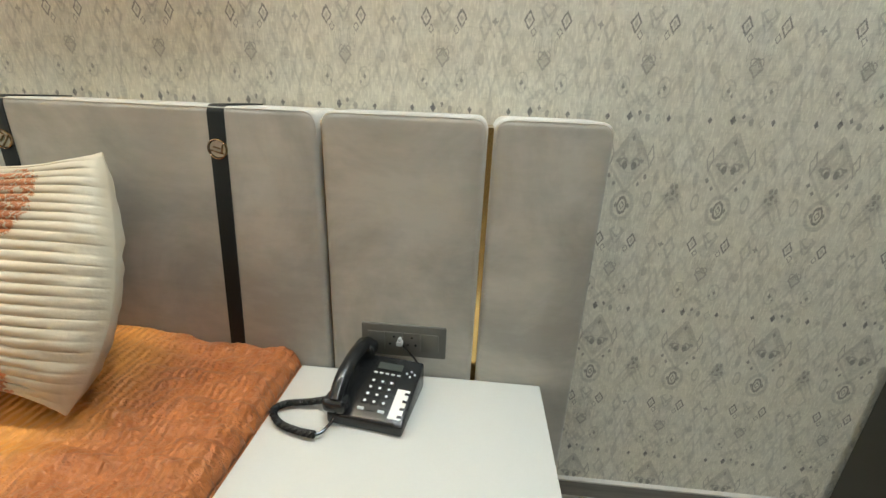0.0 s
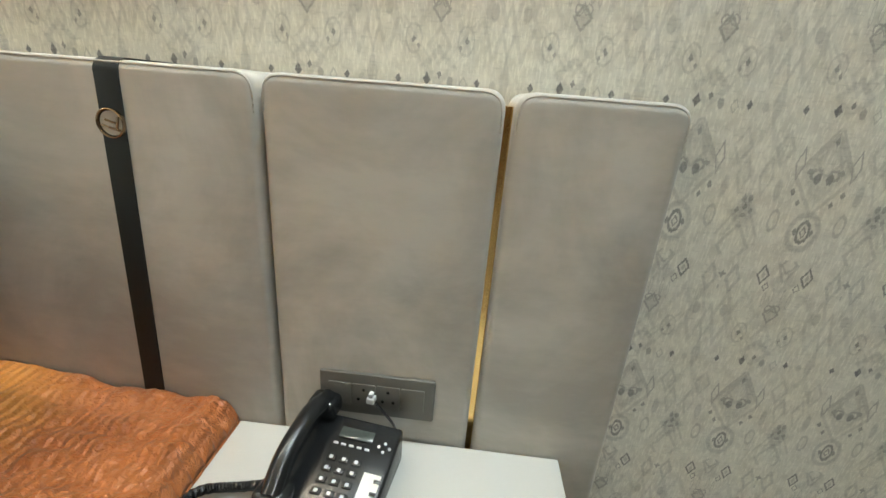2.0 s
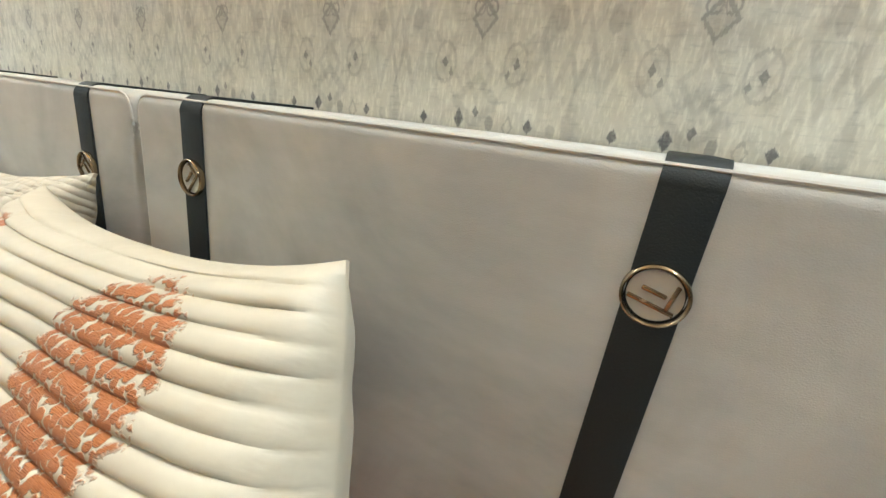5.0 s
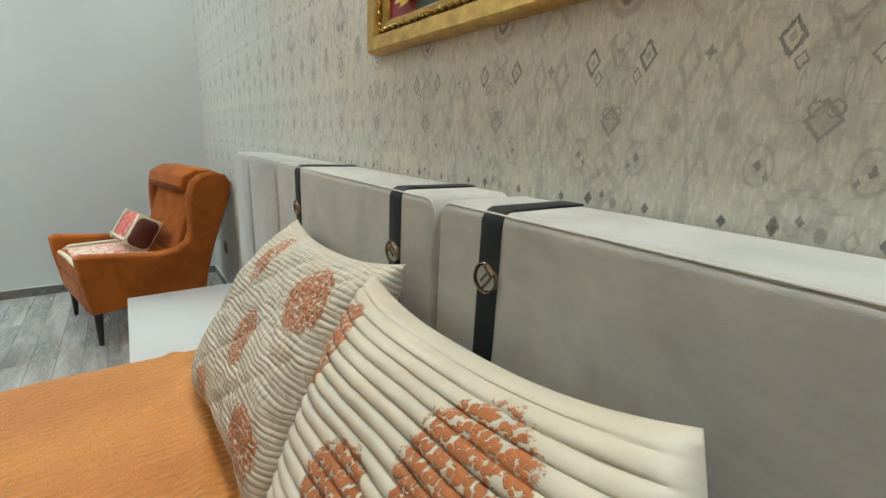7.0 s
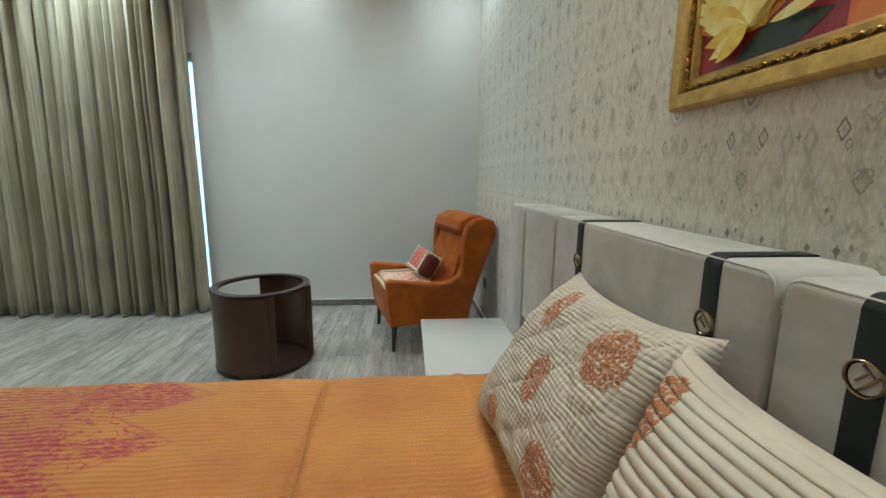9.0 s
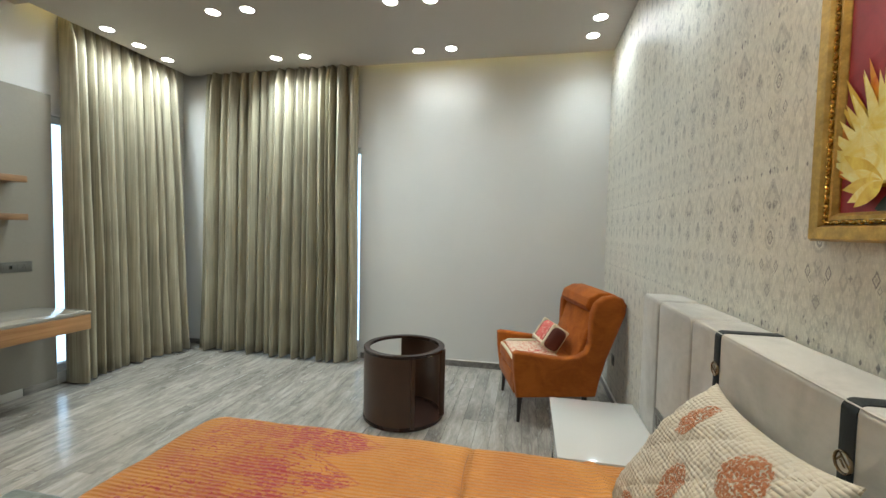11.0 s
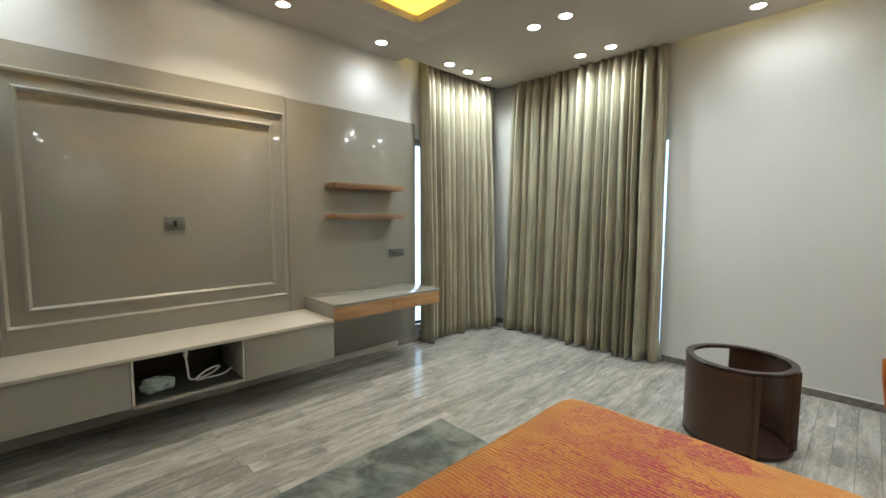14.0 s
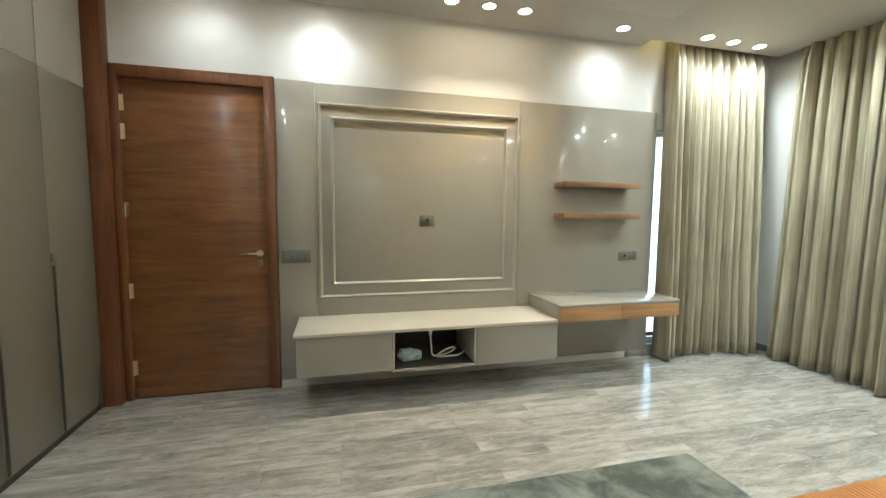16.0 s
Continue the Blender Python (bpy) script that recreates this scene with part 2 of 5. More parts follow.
    base = n.mix(n.ramp(streak, 0.48, 0.64, 0, 0.7), base, (0.88, 0.855, 0.755))
    base = n.mix(n.ramp(cross, 0.55, 0.72, 0, 0.4), base, (0.42, 0.41, 0.365))
    base = n.mix(n.m("MULTIPLY", grey, n.ramp(cross, 0.35, 0.6, 0.6, 1.0)), base, (0.26, 0.258, 0.247))
    base = n.mix(n.m("MULTIPLY", pale, n.ramp(streak, 0.38, 0.6, 0.1, 0.6)), base, (0.87, 0.845, 0.76))
    n.put(p.inputs["Base Color"], n.mix(n.m("MULTIPLY", n.m("MULTIPLY", total, worn), 0.88), base, (0.085, 0.083, 0.095)))
    p.inputs["Roughness"].default_value = 0.42
    n.put(p.inputs["Normal"], n.bump(n.m("ADD", streak, cross), 0.12, 0.001))
    return m


def quilt():
    """Orange satin coverlet: fine ribs, crinkles near the head, a woven rose border towards the foot."""
    m, t, p = shade("orange_quilt")
    n = Net(t)
    pos = n.where()
    x, y, z = n.xyz(pos)
    wob = n.m("MULTIPLY", n.noise(pos, 9, 3), 0.02)
    rib = n.m("SINE", n.m("MULTIPLY", n.m("ADD", x, wob), 2 * math.pi / 0.0165))
    side = n.ramp(z, 0.54, 0.50)
    crink = n.m("ABSOLUTE", n.m("SUBTRACT", n.noise(n.stretch(pos, (1.0, 1.5, 1), (0, 0, 0), (0, 0, 0.6)), 52, 3, 0.55, 0.3), 0.5))
    sheen_patch = n.m("MULTIPLY", n.ramp(n.m("ADD", x, n.m("MULTIPLY", n.noise(pos, 6, 2), 0.25)), 0.58, 0.75), n.ramp(y, -0.90, -0.84))
    cell = n.m("MINIMUM", n.m("ABSOLUTE", n.m("SINE", n.m("MULTIPLY", y, math.pi / 0.03))), n.m("ABSOLUTE", n.m("SINE", n.m("MULTIPLY", z, math.pi / 0.03))))
    seam = n.ramp(n.m("ABSOLUTE", n.m("ADD", n.m("ADD", y, 0.885), n.m("MULTIPLY", crink, 0.04))), 0.010, 0.003)
    h = n.m("ADD", n.m("MULTIPLY", rib, n.ramp(sheen_patch, 0, 1, 0.36, 0.25)), n.m("MULTIPLY", crink, n.ramp(sheen_patch, 0, 1, 1.3, 2.8)))
    h = n.m("SUBTRACT", h, n.m("MULTIPLY", seam, 0.9))
    h = n.m("ADD", n.m("MULTIPLY", h, n.ramp(side, 0, 1, 1, 0.2)), n.m("MULTIPLY", n.m("POWER", cell, 0.5), n.m("MULTIPLY", side, 2.6)))
    n.put(p.inputs["Normal"], n.bump(h, 0.85, 0.006))
    # woven roses: clumps with points that run towards the head, inside a band along the foot
    saw = n.m("PINGPONG", n.m("ADD", x, 0.03), 0.11)
    edge = n.m("ADD", n.m("SUBTRACT", y, -1.385), n.m("MULTIPLY", saw, -1.7))
    inside = n.m("MULTIPLY", n.ramp(edge, 0.015, -0.015), n.ramp(y, -1.93, -1.86))
    core = n.m("SUBTRACT", 0.055, n.m("SUBTRACT", 0.11, saw))
    drift = n.noise(n.stretch(pos, (1.3, 0.7, 1)), 13, 2, 0.5, 0.5)
    petals = n.noise(pos, 44, 2, 0.5, 0.9)
    fleck = n.noise(n.stretch(pos, (1.7, 0.75, 1)), 62, 2, 0.5, 0.8)
    dense = n.m("ADD", n.m("ADD", drift, n.m("MULTIPLY", core, 1.9)), n.m("MULTIPLY", n.m("SUBTRACT", petals, 0.5), 0.35))
    solid_part = n.m("MULTIPLY", n.m("MULTIPLY", n.ramp(dense, 0.45, 0.49), n.ramp(y, -1.70, -1.50, 0.5, 1.0)), n.ramp(fleck, 0.43, 0.50, 0.10, 1.0))
    scroll = n.noise(n.stretch(pos, (1.2, 0.8, 1)), 26, 1.5, 0.5, 0.6)
    outline = n.ramp(n.m("ABSOLUTE", n.m("SUBTRACT", scroll, 0.47)), 0.022, 0.010, 0.0, 1.0)
    rim = n.m("MULTIPLY", n.ramp(n.m("ABSOLUTE", edge), 0.012, 0.005), 0.8)
    rose = n.m("MULTIPLY", n.m("MAXIMUM", n.m("MAXIMUM", solid_part, outline), rim), inside)
    rose = n.m("MULTIPLY", rose, n.ramp(rib, -1, 1, 0.8, 1.0))
    warmth = n.noise(pos, 3.5, 3)
    col = n.mix(n.ramp(warmth, 0.35, 0.65), (0.47, 0.160, 0.020), (0.58, 0.232, 0.034))
    # same cloth; its darker look from the sheen is painted as a copper area
    satin = n.mix(n.ramp(n.noise(pos, 26, 3), 0.35, 0.65), (0.29, 0.080, 0.022), (0.43, 0.138, 0.042))
    col = n.mix(n.m("MULTIPLY", sheen_patch, 0.85), col, satin)
    n.put(p.inputs["Base Color"], n.mix(rose, col, (0.37, 0.022, 0.038)))
    n.put(p.inputs["Roughness"], n.ramp(sheen_patch, 0, 1, 0.56, 0.38))
    p.inputs["Sheen Weight"].default_value = 0.06
    n.put(p.inputs["Metallic"], n.ramp(n.m("MAXIMUM", sheen_patch, side), 0, 1, 0.0, 0.1))
    return m


def cushion_cloth(name, spots, cross, seed):
    """Cream satin with rust embroidery at the given (x, z, half width, half height) spots of the face."""
    m, t, p = shade(name)
    n = Net(t)
    pos = n.local()
    x, y, z = n.xyz(pos)
    rag = n.m("MULTIPLY", n.m("SUBTRACT", n.noise(pos, 70, 3, 0.7), 0.5), 0.55)
    total = None
    for sx, sz, w, h in spots:
        a = n.m("POWER", n.m("DIVIDE", n.m("SUBTRACT", x, sx), w), 2.0)
        b = n.m("POWER", n.m("DIVIDE", n.m("SUBTRACT", z, sz), h), 2.0)
        d = n.m("ADD", n.m("SQRT", n.m("ADD", a, b)), rag)
        f = n.ramp(d, 1.04, 0.96)
        total = f if total is None else n.m("MAXIMUM", total, f)
    front = n.ramp(y, 0.01, 0.0)
    curls = n.voro(n.stretch(pos, (1, 0.3, 1), (seed, 0, 0)), 165)
    lace = n.ramp(n.m("ADD", curls, n.m("MULTIPLY", n.noise(pos, 190, 3), 0.5)), 0.96, 0.82)
    mask = n.m("MULTIPLY", n.m("MULTIPLY", total, lace), front)
    cloud = n.noise(pos, 9, 4)
    thread = n.noise(n.stretch(pos, (1, 1, 12)), 160, 2)
    cream = n.mix(n.ramp(cloud, 0.3, 0.7), (0.46, 0.405, 0.305), (0.55, 0.490, 0.380))
    n.put(p.inputs["Base Color"], n.mix(mask, cream, n.mix(n.ramp(thread, 0.3, 0.7), (0.34, 0.100, 0.020), (0.47, 0.160, 0.042))))
    p.inputs["Roughness"].default_value = 0.5
    p.inputs["Sheen Weight"].default_value = 0.08
    crease = n.noise(n.stretch(pos, (1.6, 1, 1) if not cross else (2, 1, 2)), 20, 2.5, 0.5, 0.2)
    hgt = n.m("ADD", n.m("MULTIPLY", crease, 0.55), n.m("MULTIPLY", mask, 0.35))
    hgt = n.m("ADD", hgt, n.m("MULTIPLY", n.m("MULTIPLY", thread, mask), 0.5))
    if cross:
        ribs = n.m("ABSOLUTE", n.m("SINE", n.m("MULTIPLY", n.m("ADD", z, n.m("MULTIPLY", n.noise(pos, 12, 2), 0.02)), math.pi / 0.0095)))
        weft = n.m("ABSOLUTE", n.m("SINE", n.m("MULTIPLY", n.m("ADD", x, n.m("MULTIPLY", n.noise(pos, 14, 2), 0.03)), math.pi / 0.014)))
        hgt = n.m("ADD", hgt, n.m("ADD", n.m("MULTIPLY", ribs, 0.35), n.m("MULTIPLY", weft, 0.35)))
    n.put(p.inputs["Normal"], n.bump(n.m("ADD", hgt, n.m("MULTIPLY", n.noise(n.stretch(pos, (1, 1, 2.2)), 40, 2, 0.5, 0.2), 0.14)), 0.7, 0.006))
    return m


def curtain_cloth():
    m, t, p = shade("curtain_cloth")
    n = Net(t)
    pos = n.where()
    weave = n.noise(n.stretch(pos, (1, 1, 8)), 260, 2)
    slub = n.noise(n.stretch(pos, (60, 60, 1.2)), 1.0, 4)
    cloud = n.noise(pos, 2.5, 3)
    f = n.m("ADD", n.ramp(slub, 0.3, 0.7, 0, 0.7), n.ramp(cloud, 0.3, 0.7, 0, 0.3))
    n.put(p.inputs["Base Color"], n.mix(f, (0.178, 0.156, 0.104), (0.455, 0.408, 0.292)))
    p.inputs["Roughness"].default_value = 0.5
    p.inputs["Sheen Weight"].default_value = 0.08
    n.put(p.inputs["Normal"], n.bump(n.m("ADD", weave, slub), 0.2, 0.0012))
    return m


M_PAPER = wallpaper()
M_QUILT = quilt()
M_CURTAIN = curtain_cloth()
M_WALL = plain("white_wall_paint", (0.62, 0.612, 0.582), 0.6, var=0.03, scale=1.5, bump=0.12, grain=240)
# white ceiling under bounce light only; its dimness is put into this taupe
M_CEIL = plain("dimmed_ceiling_paint", (0.50, 0.465, 0.42), 0.7, var=0.03, scale=1.2, bump=0.1)
# pale yellow of the strips' glow is put into the tray and pocket paint
M_COVE = plain("glow_tinted_cove_paint", (0.80, 0.74, 0.55), 0.7, var=0.03)
M_PANEL = plain("taupe_lacquer", (0.285, 0.263, 0.222), 0.24, var=0.05, scale=0.9, bump=0.0, grain=60, coat=0.6)
# the panels' taupe made lighter, painting in lamp highlights on the mouldings
M_MOULD = plain("highlit_moulding_lacquer", (0.38, 0.355, 0.305), 0.2, var=0.04, scale=0.9, bump=0.0, coat=1.0)
# console taupe paled to beige, the warm lamps' light painted in
M_PANEL_TOP = plain("lightened_beige_laminate", (0.46, 0.42, 0.35), 0.5, var=0.06, scale=2.0, bump=0.05)
M_WARD = plain("wardrobe_laminate", (0.20, 0.18, 0.14), 0.24, var=0.06, scale=0.8, bump=0.02, grain=60, coat=0.35)
M_SEAM = plain("seam_cord", (0.42, 0.16, 0.04), 0.5)
# near-black laminate; on the tall cabinet and in the niche it stands for shade
M_DARKSHADELAM = plain("dark_shaded_laminate", (0.034, 0.030, 0.022), 0.35, var=0.15, scale=0.8, bump=0.03)
M_DOOR = wood("teak_veneer", (0.105, 0.036, 0.011), (0.235, 0.098, 0.033), "x", 0.32, coat=0.2, line=10)
M_FRAME = wood("dark_teak", (0.085, 0.026, 0.010), (0.20, 0.075, 0.028), "z", 0.35, coat=0.2)
M_SHELF = wood("walnut_veneer", (0.15, 0.080, 0.038), (0.34, 0.195, 0.100), "x", 0.4)
M_DRAWER = wood("oak_veneer", (0.27, 0.130, 0.050), (0.48, 0.265, 0.120), "x", 0.4)
M_FLOOR = wood("grey_oak_laminate", (0.165, 0.150, 0.132), (0.455, 0.422, 0.372), "x", 0.24, per_piece=True, coat=0.55, line=10, run=2.2)
M_SUB = plain("underlay", (0.05, 0.047, 0.042), 0.8)
M_BASE = wood("grey_skirting", (0.11, 0.10, 0.088), (0.27, 0.25, 0.22), "x", 0.35)
M_BASETOP = plain("pale_trim", (0.55, 0.53, 0.48), 0.4)
M_GREY = velvet("grey_velvet", (0.505, 0.490, 0.450), (0.370, 0.358, 0.328), 3.6, 0.35)
M_PIPE = plain("pale_piping", (0.50, 0.48, 0.43), 0.8, var=0.06)
M_OTTO = velvet("sage_velvet", (0.255, 0.272, 0.235), (0.075, 0.085, 0.072), 5.5, 0.5)
M_ORANGE = velvet("rust_velvet", (0.40, 0.108, 0.014), (0.27, 0.066, 0.009), 5.0, 0.08, world=False)
M_LEATHER = plain("black_strap_leather", (0.011, 0.014, 0.014), 0.55, spec=0.3, var=0.2, bump=0.35, grain=700)
M_BROWN = plain("brown_leatherette", (0.072, 0.036, 0.020), 0.34, var=0.15, scale=6, bump=0.3, grain=420)
M_BROWNDK = plain("dark_brown_trim", (0.030, 0.014, 0.010), 0.25, var=0.15)
M_GOLD = plain("polished_brass", (0.80, 0.55, 0.22), 0.16, 1.0, var=0.08, scale=20)
M_ROSEGOLD = plain("rose_gold", (0.34, 0.255, 0.165), 0.25, 1.0, var=0.08, scale=40)
M_GILT = plain("gilt_wood", (0.56, 0.36, 0.10), 0.36, 0.75, var=0.28, scale=30, bump=0.5, grain=130)
M_STEEL = plain("satin_brass", (0.72, 0.62, 0.42), 0.28, 1.0, var=0.06)
M_WHITE = plain("white_lacquer", (0.54, 0.538, 0.512), 0.12, var=0.02, scale=1.5, bump=0.01, coat=0.5)
M_OFFWHITE = plain("white_plastic", (0.74, 0.74, 0.70), 0.35, var=0.04)
M_BLACKMETAL = plain("black_metal", (0.02, 0.02, 0.02), 0.4, 0.5, var=0.2)
M_PHONE = plain("black_plastic", (0.012, 0.013, 0.014), 0.26, var=0.2, bump=0.08, grain=900)
M_KEY = plain("grey_legend", (0.55, 0.57, 0.58), 0.5)
M_LCD = plain("dark_display", (0.05, 0.06, 0.055), 0.12)
M_SOCKET = plain("grey_switch_plate", (0.115, 0.112, 0.100), 0.4, 0.2, var=0.06)
M_SOCKET2 = plain("pale_switch_plate", (0.15, 0.15, 0.132), 0.32, 0.3, var=0.05)
M_LEG = plain("ebonised_leg", (0.018, 0.012, 0.010), 0.35, var=0.2)
M_LAMP = glow("lamp_disc", (0.98, 0.98, 0.95), 50)
M_LAMPWARM = glow("warm_lamp_disc", (1.0, 0.88, 0.68), 30)
M_TRIM = plain("lamp_trim", (0.78, 0.76, 0.70), 0.4)
M_LED = glow("amber_led", AMBER, 15)
M_LED2 = glow("pale_led", (1.0, 0.84, 0.36), 9.0)
M_DAY = glow("daylight", (0.50, 0.74, 1.0), 2.6)
M_WINFRAME = plain("white_window_frame", (0.70, 0.70, 0.68), 0.4, var=0.03)


# ---- mesh helpers ----
def solid(x0, x1, y0, y1, z0, z1, bevel=0.003, seg=2):
    bm = bmesh.new()
    bmesh.ops.create_cube(bm, size=1)
    for v in bm.verts:
        v.co = Vector(((x0 + x1) / 2 + v.co.x * (x1 - x0), (y0 + y1) / 2 + v.co.y * (y1 - y0), (z0 + z1) / 2 + v.co.z * (z1 - z0)))
    if bevel:
        bmesh.ops.bevel(bm, geom=bm.edges[:], offset=min(bevel, 0.45 * min(abs(x1 - x0), abs(y1 - y0), abs(z1 - z0))), segments=seg, profile=0.5, affect="EDGES")
    return bm


def joined(*bms):
    out = bmesh.new()
    for b in bms:
        me = bpy.data.meshes.new("tmp")
        b.to_mesh(me)
        b.free()
        out.from_mesh(me)
        bpy.data.meshes.remove(me)
    return out


def turned(bm, m):
    bmesh.ops.transform(bm, matrix=m, verts=bm.verts[:])
    return bm


def rod(p, q, r0, r1=None, seg=16):
    """A round or tapered bar from p to q."""
    p, q = Vector(p), Vector(q)
    bm = bmesh.new()
    bmesh.ops.create_cone(bm, cap_ends=True, segments=seg, radius1=r0, radius2=r0 if r1 is None else r1, depth=(q - p).length)
    return turned(bm, Matrix.Translation((p + q) / 2) @ (q - p).to_track_quat("Z", "Y").to_matrix().to_4x4())


def tube(points, r, seg=8, closed=False):
    """A round tube along a line of points."""
    bm, pts, rings = bmesh.new(), [Vector(p) for p in points], []
    n = len(pts)
    for i, p in enumerate(pts):
        a, b = pts[(i - 1) % n if closed else max(0, i - 1)], pts[(i + 1) % n if closed else min(n - 1, i + 1)]
        q = (b - a).to_track_quat("Z", "Y")
        rings.append([bm.verts.new(p + q @ Vector((r * math.cos(k * 2 * math.pi / seg), r * math.sin(k * 2 * math.pi / seg), 0))) for k in range(seg)])
    for i in range(n if closed else n - 1):
        a, b = rings[i], rings[(i + 1) % n]
        for k in range(seg):
            bm.faces.new((a[k], a[(k + 1) % seg], b[(k + 1) % seg], b[k]))
    if not closed:
        bm.faces.new(rings[0][::-1]), bm.faces.new(rings[-1])
    return bm


def lathe(profile, seg=32, start=0.0, sweep=360.0):
    """A turned shape from (radius, height) pairs; a closed profile makes a ring."""
    bm, rows = bmesh.new(), []
    full = sweep >= 360
    steps = seg if full else seg + 1
    for i in range(steps):
        a = radians(start + sweep * i / seg)
        rows.append([bm.verts.new((r * math.cos(a), r * math.sin(a), z)) for r, z in profile])
    k = len(profile)
    for i in range(seg):
        a, b = rows[i], rows[(i + 1) % steps]
        for j in range(k):
            bm.faces.new((a[j], b[j], b[(j + 1) % k], a[(j + 1) % k]))
    if not full:
        bm.faces.new(rows[0]), bm.faces.new(rows[-1][::-1])
    bmesh.ops.recalc_face_normals(bm, faces=bm.faces[:])
    return bm


def slab(outline, depth, bevel=0.01, seg=3):
    """A flat outline in (y, z) pushed out along x by depth, with rounded edges."""
    bm = bmesh.new()
    vs = [bm.verts.new((-depth / 2, a, b)) for a, b in outline]
    f = bm.faces.new(vs)
    g = bmesh.ops.extrude_face_region(bm, geom=[f])
    for v in g["geom"]:
        if isinstance(v, bmesh.types.BMVert):
            v.co.x += depth
    bmesh.ops.recalc_face_normals(bm, faces=bm.faces[:])
    rim = [e for e in bm.edges if abs(e.verts[0].co.x - e.verts[1].co.x) < 1e-6]
    bmesh.ops.bevel(bm, geom=rim, offset=bevel, segments=seg, profile=0.5, affect="EDGES")
    return bm


def smooth_curve(points, steps=6):
    """Points along a soft line through the given ones."""
    p = [Vector(q) for q in points]
    out = []
    for i in range(len(p) - 1):
        a, b, c, d = p[max(0, i - 1)], p[i], p[i + 1], p[min(len(p) - 1, i + 2)]
        for k in range(steps):
            t = k / steps
            out.append(0.5 * ((2 * b) + (c - a) * t + (2 * a - 5 * b + 4 * c - d) * t * t + (3 * b - a - 3 * c + d) * t ** 3))
    return out + [p[-1]]


def mesh_of(name, bm, material, smooth=True):
    # broad flat faces between rounded edges stay flat
    soft = [smooth and not (f.calc_area() > 0.002 and all(e.calc_face_angle(3.0) > 0.14 for e in f.edges)) for f in bm.faces]
    me = bpy.data.meshes.new(name)
    bm.to_mesh(me)
    bm.free()
    me.materials.append(material)
    if smooth:
        me.polygons.foreach_set("use_smooth", soft)
        me.set_sharp_from_angle(angle=radians(38))
    return me


def thing(name, label, category, x=0.0, y=0.0, z=0.0, rz=0.0, group="", kind=""):
    ob = new(name)
    ob.empty_display_size = 0.1
    ob.matrix_basis = pose(x, y, z, 0, 0, rz)
    return tagged(ob, label, category, group, kind)


def part(name, bm, material, parent, label="", m=None, smooth=True):
    ob = new(name, mesh_of(name, bm, material, smooth))
    ob.parent = parent
    if m is not None:
        ob.matrix_basis = m
    return tagged(ob, label)


def lone(name, bm, material, label, category, kind="", m=None, group="", smooth=True):
    """A thing that is one mesh."""
    ob = new(name, mesh_of(name, bm, material, smooth))
    if m is not None:
        ob.matrix_basis = m
    return tagged(ob, label, category, group, kind)


def fixed(name, bm, material, parent=None, label=""):
    """A piece of the setting."""
    ob = new(name, mesh_of(name, bm, material))
    ob.parent = parent
    if parent is None:
        tagged(ob, kind="structure")
    return tagged(ob, label)


# ---- shell of the room ----
T = 0.2
WIN_S = (-3.06, -1.915, 0.10, 2.24)      # x from, to, z from, to
WIN_W = (-4.12, -2.425, 0.10, 2.20)      # y from, to, z from, to
fixed("wall_north", solid(WX - T, EX + 0.6, 0.0, T, -0.05, CZ + 0.3, 0), M_PAPER)
a, b, c, d = WIN_S
fixed("wall_south", joined(solid(WX, a, SY - T, SY, -0.05, CZ + 0.3, 0), solid(b, 1.60, SY - T, SY, -0.05, CZ + 0.3, 0), solid(a, b, SY - T, SY, -0.05, c, 0),
                           solid(a, b, SY - T, SY, d, CZ + 0.3, 0), solid(1.60, 2.64, SY - T, SY, 2.38, CZ + 0.3, 0), solid(2.64, EX + 0.6, SY - T, SY, -0.05, CZ + 0.3, 0)), M_WALL)
a, b, c, d = WIN_W
fixed("wall_west", joined(solid(WX - T, WX, SY - T, a, -0.05, CZ + 0.3, 0), solid(WX - T, WX, b, 0, -0.05, CZ + 0.3, 0), solid(WX - T, WX, a, b, -0.05, c, 0),
                          solid(WX - T, WX, a, b, d, CZ + 0.3, 0)), M_WALL)
fixed("wall_east", solid(EX + 0.6, EX + 0.8, SY - T, T, -0.05, CZ + 0.3, 0), M_WALL)
floor_sheet = fixed("floor", solid(WX, EX + 0.6, SY - T, 0, -0.10, -0.012, 0), M_SUB)

# ceiling with a curtain pocket along the west and south-west, and a lit tray in the middle
TX0, TX1, TY0, TY1 = -1.265, 1.55, -3.75, -0.85
PKW, PKS, PKX = WX + 0.065, SY + 0.14, -1.69
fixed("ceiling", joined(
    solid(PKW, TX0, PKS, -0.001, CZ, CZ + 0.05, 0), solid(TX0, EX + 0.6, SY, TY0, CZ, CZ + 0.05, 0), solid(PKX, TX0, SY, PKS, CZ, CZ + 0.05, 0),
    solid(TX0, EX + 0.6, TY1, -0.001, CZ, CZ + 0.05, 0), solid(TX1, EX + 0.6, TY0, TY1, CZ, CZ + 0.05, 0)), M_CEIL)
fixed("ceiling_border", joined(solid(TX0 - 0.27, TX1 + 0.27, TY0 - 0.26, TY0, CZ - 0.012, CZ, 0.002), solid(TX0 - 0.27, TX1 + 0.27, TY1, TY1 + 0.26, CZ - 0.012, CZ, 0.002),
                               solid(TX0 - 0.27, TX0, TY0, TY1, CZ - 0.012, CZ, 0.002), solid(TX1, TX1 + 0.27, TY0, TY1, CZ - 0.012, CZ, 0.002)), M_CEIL)
